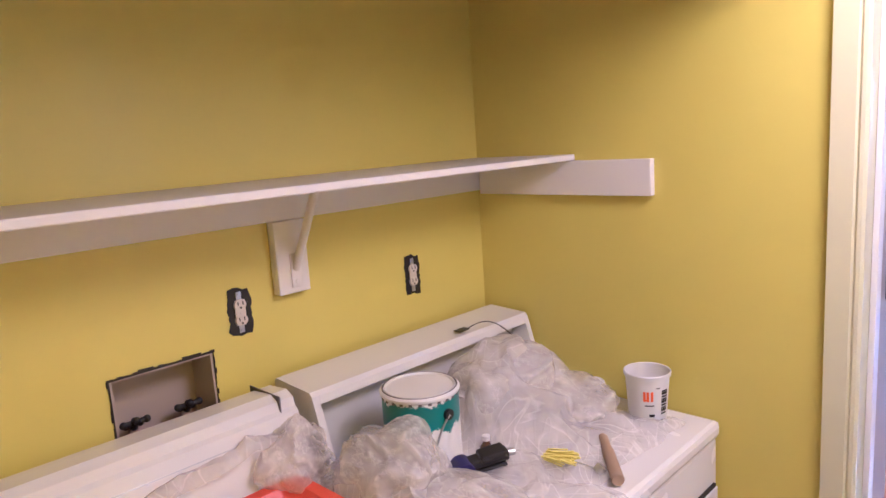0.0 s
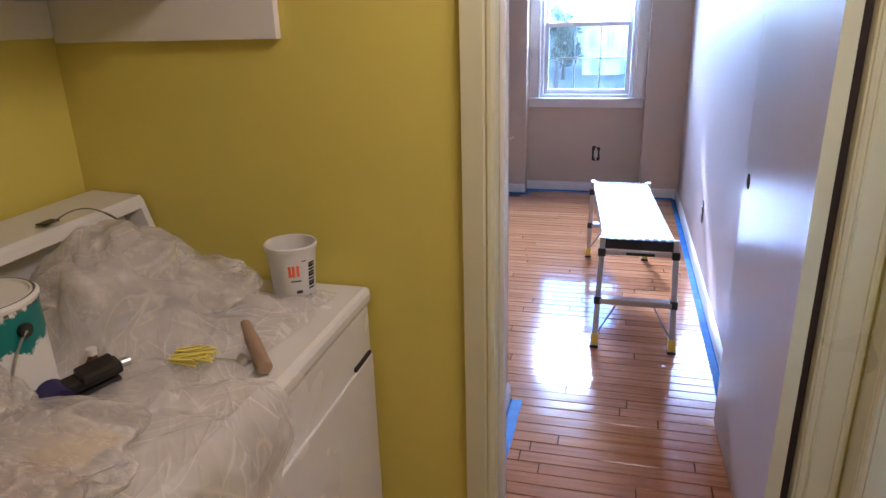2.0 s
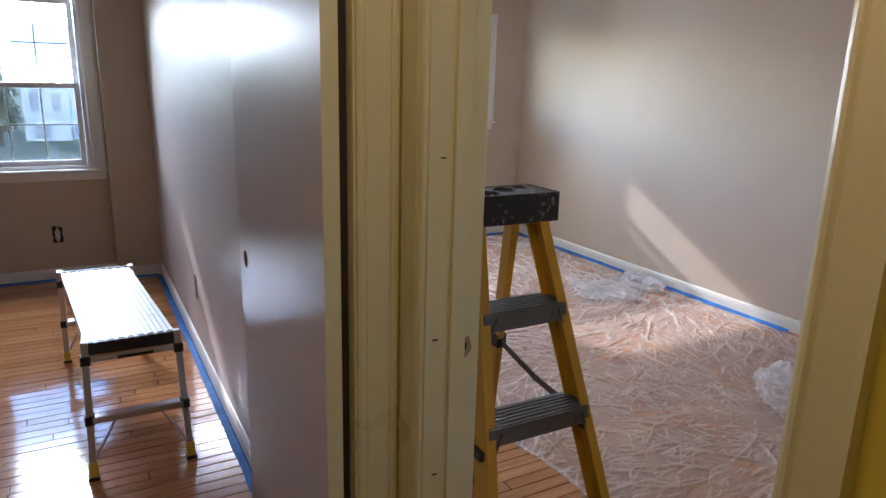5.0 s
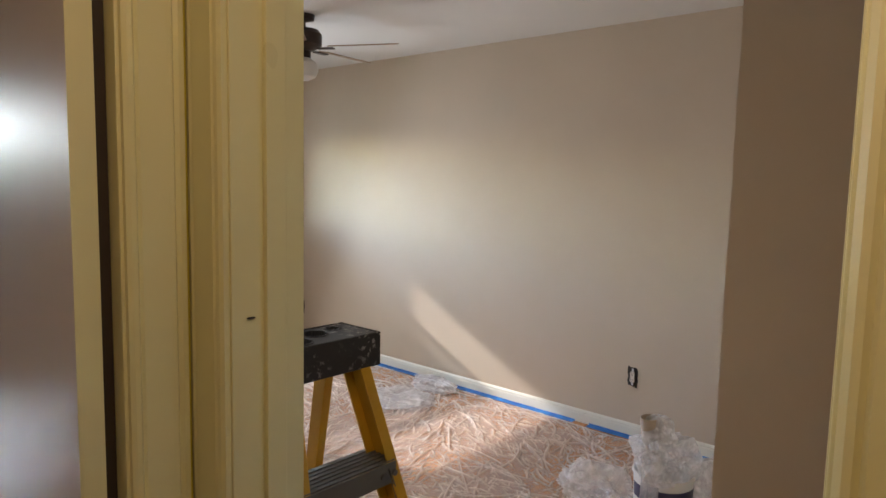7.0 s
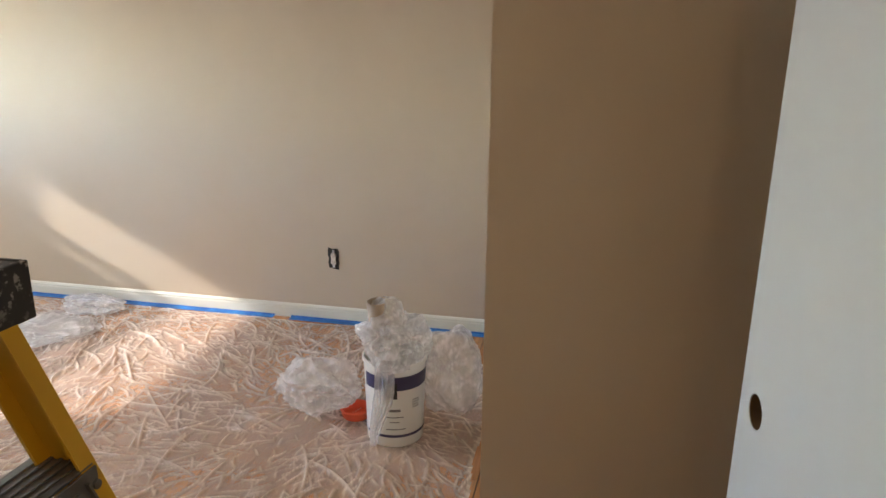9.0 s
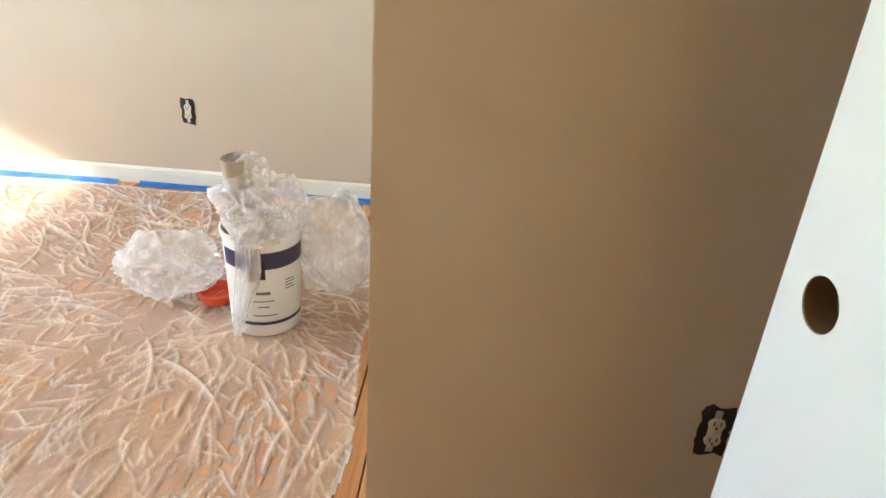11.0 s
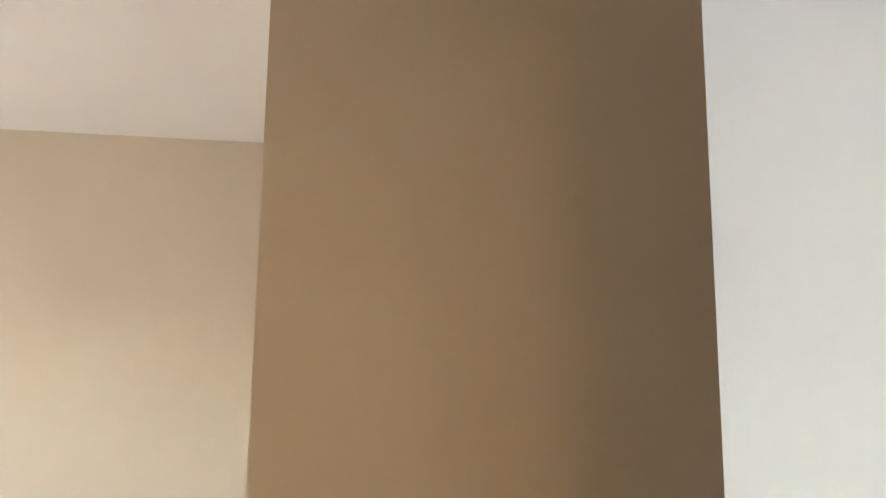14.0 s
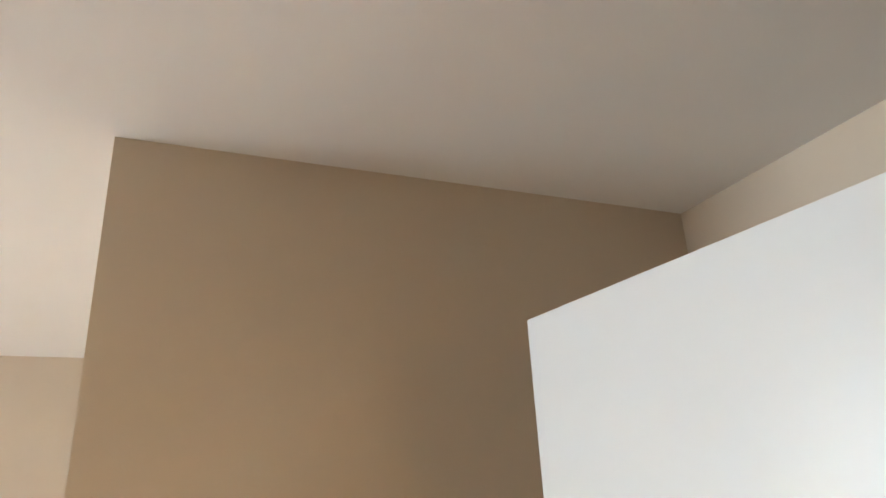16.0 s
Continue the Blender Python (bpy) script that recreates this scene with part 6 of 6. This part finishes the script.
def house(x0, x1, y, mat, label, wins, low=-3.7, top=2.6, porch=False):
    h = thing("house", label=label, category="house")
    part("wall", boxes((x0, y, low, x1, y + 8, top)), mat, h)
    bm = bmesh.new()
    n = int((top - low) / 0.22)
    for k in range(n):
        z = low + 0.22 * k
        vs = [bm.verts.new(c) for c in ((x0, y - 0.015, z + 0.2), (x1, y - 0.015, z + 0.2), (x1, y - 0.05, z), (x0, y - 0.05, z))]
        bm.faces.new(vs)
    tagged(part("siding", bm, mat, h, "overlapping clapboards"), kind="stuff")
    bm = bmesh.new()
    pr = [(y - 0.5, top - 0.05), (y + 4, top + 2.2), (y + 8.5, top - 0.05), (y + 8.5, top - 0.2), (y - 0.5, top - 0.2)]
    A = [bm.verts.new((x0 - 0.3, a, b)) for a, b in pr]
    B = [bm.verts.new((x1 + 0.3, a, b)) for a, b in pr]
    bm.faces.new(A)
    bm.faces.new(B)
    for i in range(5):
        bm.faces.new((A[i], A[(i + 1) % 5], B[(i + 1) % 5], B[i]))
    part("roof", bm, M_ROOFING, h)
    for cx, cz, w, hh in wins:
        bm = bmesh.new()
        for r_ in ((cx - w / 2 - 0.08, cz - hh / 2 - 0.1, cx - w / 2, cz + hh / 2 + 0.1), (cx + w / 2, cz - hh / 2 - 0.1, cx + w / 2 + 0.08, cz + hh / 2 + 0.1), (cx - w / 2, cz + hh / 2, cx + w / 2, cz + hh / 2 + 0.1), (cx - w / 2, cz - hh / 2 - 0.1, cx + w / 2, cz - hh / 2), (cx - w / 2, cz - 0.03, cx + w / 2, cz + 0.03), (cx - 0.02, cz - hh / 2, cx + 0.02, cz + hh / 2)):
            box(bm, r_[0], y - 0.10, r_[1], r_[2], y - 0.05, r_[3])
        wf = part("window", bm, M_VINYL, h)
        part("pane", boxes((cx - w / 2, y - 0.075, cz - hh / 2, cx + w / 2, y - 0.06, cz + hh / 2)), M_PANE, wf)
    if porch:
        part("porch_roof", boxes((x0 + 0.2, y - 2.0, -0.95, x1 - 0.2, y - 0.05, -0.75), bevel=0.02), M_ROOFING, h)
        for x in (x0 + 0.4, (x0 + x1) / 2, x1 - 0.4):
            part("porch_post", boxes((x - 0.08, y - 1.9, low, x + 0.08, y - 1.74, -0.96)), M_VINYL, h)
    return h


house(-2.75, 0.25, 58, M_SIDING, "white clapboard townhouse with narrow upstairs windows", [(-2.0, -0.85, 0.55, 1.35), (-0.6, -0.90, 0.60, 1.35), (-1.6, -3.0, 1.1, 1.1)], porch=False)
house(0.3, 6.0, 59.0, M_SIDING, "pale clapboard townhouse set slightly back", [(1.45, -0.95, 1.15, 1.4), (4.2, -0.95, 1.1, 1.4), (0.75, -3.1, 0.6, 1.0), (3.6, -3.0, 1.3, 1.1)])
house(6.1, 14.0, 58, M_SIDING2, "blue-grey townhouse at the end of the row", [(8, 1.0, 1.0, 1.6), (11, 1.0, 1.0, 1.6), (8, -2.1, 1.2, 1.6)])
house(-16.0, -5.0, 64, M_SIDING2, "dark grey house behind the trees", [(-12, 0.6, 1.1, 1.5), (-8, 0.6, 1.1, 1.5)], top=1.6)
house(-40, -18, 75, M_SIDING, "far pale row house", [(-36, 0.6, 1.1, 1.5), (-30, 0.6, 1.1, 1.5), (-24, 0.6, 1.1, 1.5)], top=1.6)


def tree(x, y, h, r, seed, label):
    t = thing("tree", pose(x, y, -3.7), label, "tree")
    rr = random.Random(seed)
    bm = bmesh.new()
    rod(bm, (0, 0, 0), (0.1, 0, h * 0.55), 0.18, 10, 0.09)
    for k in range(7):
        a = rr.uniform(0, 6.28)
        z = h * rr.uniform(0.3, 0.55)
        rod(bm, (0.05, 0, z), (r * 0.7 * math.cos(a), r * 0.7 * math.sin(a), z + h * 0.28), 0.06, 6, 0.02)
    part("trunk", bm, base_mat("bark", (0.10, 0.08, 0.06), 0.9)[0] if "bark" not in bpy.data.materials else bpy.data.materials["bark"], t)
    bm = bmesh.new()
    for k in range(1500):
        n = Vector((rr.gauss(0, 1), rr.gauss(0, 1), rr.gauss(0, 1))).normalized()
        d = rr.uniform(0.35, 1.0) * (1 + 0.45 * noise.noise(n * 2 + Vector((seed, 0, 0))))
        c = Vector((n.x * r * d, n.y * r * d, h * 0.66 + n.z * h * 0.32 * d))
        s_ = rr.uniform(0.10, 0.24)
        q = Euler((rr.uniform(0, 6), rr.uniform(0, 6), rr.uniform(0, 6))).to_matrix()
        vs = [bm.verts.new(c + q @ Vector(p_) * s_) for p_ in ((-1, 0, 0), (0, -0.6, 0), (1, 0, 0.2), (0, 0.6, 0))]
        bm.faces.new(vs)
    part("crown", bm, M_LEAFG, t, "loose grey-green foliage")
    return t


M_LEAFG = painted("grey_green_leaves", (0.12, 0.14, 0.09), (0.09, 0.11, 0.07), 0.7)
for k, (x, y, h, r_) in enumerate(((-3.9, 47, 5.2, 1.45), (-6.0, 50, 6.6, 2.2), (-9.5, 52, 7.5, 2.8), (-13.5, 49, 7.0, 2.6), (-4.0, 54, 3.0, 1.3), (2.3, 52, 1.3, 0.9), (4.4, 49, 2.6, 1.4), (7.5, 51, 2.4, 1.4))):
    tree(x, y, h, r_, k, "broad grey-green tree on the lawn" if h > 4 else "low rounded shrub before the houses")

# ---- floor boards ----
BW = 0.0572
LENGTHS = (0.55, 0.80, 1.05, 1.35, 1.70)
plank_mesh = {}
for ln in LENGTHS:
    bm = bmesh.new()
    g, t, c = 0.0015, 0.010, 0.0014
    x0, x1, y0, y1 = g, ln - g, g, BW - g
    top = [bm.verts.new(v) for v in ((x0 + c, y0 + c, 0), (x1 - c, y0 + c, 0), (x1 - c, y1 - c, 0), (x0 + c, y1 - c, 0))]
    mid = [bm.verts.new(v) for v in ((x0, y0, -c), (x1, y0, -c), (x1, y1, -c), (x0, y1, -c))]
    bot = [bm.verts.new(v) for v in ((x0, y0, -t), (x1, y0, -t), (x1, y1, -t), (x0, y1, -t))]
    bm.faces.new(top)
    for A, B in ((top, mid), (mid, bot)):
        for i in range(4):
            bm.faces.new((A[i], A[(i + 1) % 4], B[(i + 1) % 4], B[i]))
    bmesh.ops.recalc_face_normals(bm, faces=bm.faces)
    me = bpy.data.meshes.new("plank")
    bm.to_mesh(me)
    bm.free()
    me.materials.append(M_PLANK)
    plank_mesh[ln] = me

floor_a = thing("floor_boards", label="glossy red oak strip floor of the first bedroom", category="floor", kind=S)
rr = random.Random(11)
verts, faces = [], []


def add_joined(x, y, ln):
    g, c = 0.0015, 0.0014
    b = len(verts)
    x0, x1, y0, y1 = x + g, x + ln - g, y + g, y + BW - g
    verts.extend(((x0 + c, y0 + c, 0), (x1 - c, y0 + c, 0), (x1 - c, y1 - c, 0), (x0 + c, y1 - c, 0), (x0, y0, -0.004), (x1, y0, -0.004), (x1, y1, -0.004), (x0, y1, -0.004)))
    faces.extend(((b, b + 1, b + 2, b + 3), (b, b + 4, b + 5, b + 1), (b + 1, b + 5, b + 6, b + 2), (b + 2, b + 6, b + 7, b + 3), (b + 3, b + 7, b + 4, b)))


count = 0
y = Y_D - 0.02
while y < Y_REC - 0.03:
    x = -2.3 - rr.uniform(0, 0.6)
    while x < AXR:
        ln = rr.choice(LENGTHS)
        end = min(x + ln, AXR + 0.03)
        if x + ln > -0.75 and x + ln < end + 1e-6 and count < 300:
            ob = new("plank", plank_mesh[ln])
            ob.location = (x, y, 0)
            ob.rotation_euler = (rr.uniform(-0.005, 0.005), rr.uniform(-0.001, 0.001), 0)
            ob.parent = floor_a
            count += 1
        else:
            add_joined(x, y, end - x)
        x += ln
    y += BW
for xa, xb, ya, yb in ((-0.73, 1.12, -3.1, Y_D - 0.06), (0.86, B_XF, 0.0, 5.70)):
    y = ya
    while y < yb:
        if xa > 0 and y < 0.6:
            x = 1.12
        else:
            x = xa + (0.26 if xa > 0 else 0)
        x -= rr.uniform(0, 0.0)
        while x < xb:
            ln = min(rr.choice(LENGTHS), xb - x)
            if ln > 0.02:
                add_joined(x, y, ln)
            x += ln
        y += BW
me = bpy.data.meshes.new("floor_boards")
me.from_pydata(verts, [], faces)
me.materials.append(M_PLANKS)
tagged(new("floor_boards_joined", me), "red oak strip floor boards of the hall and second bedroom", "floor", "", "stuff")
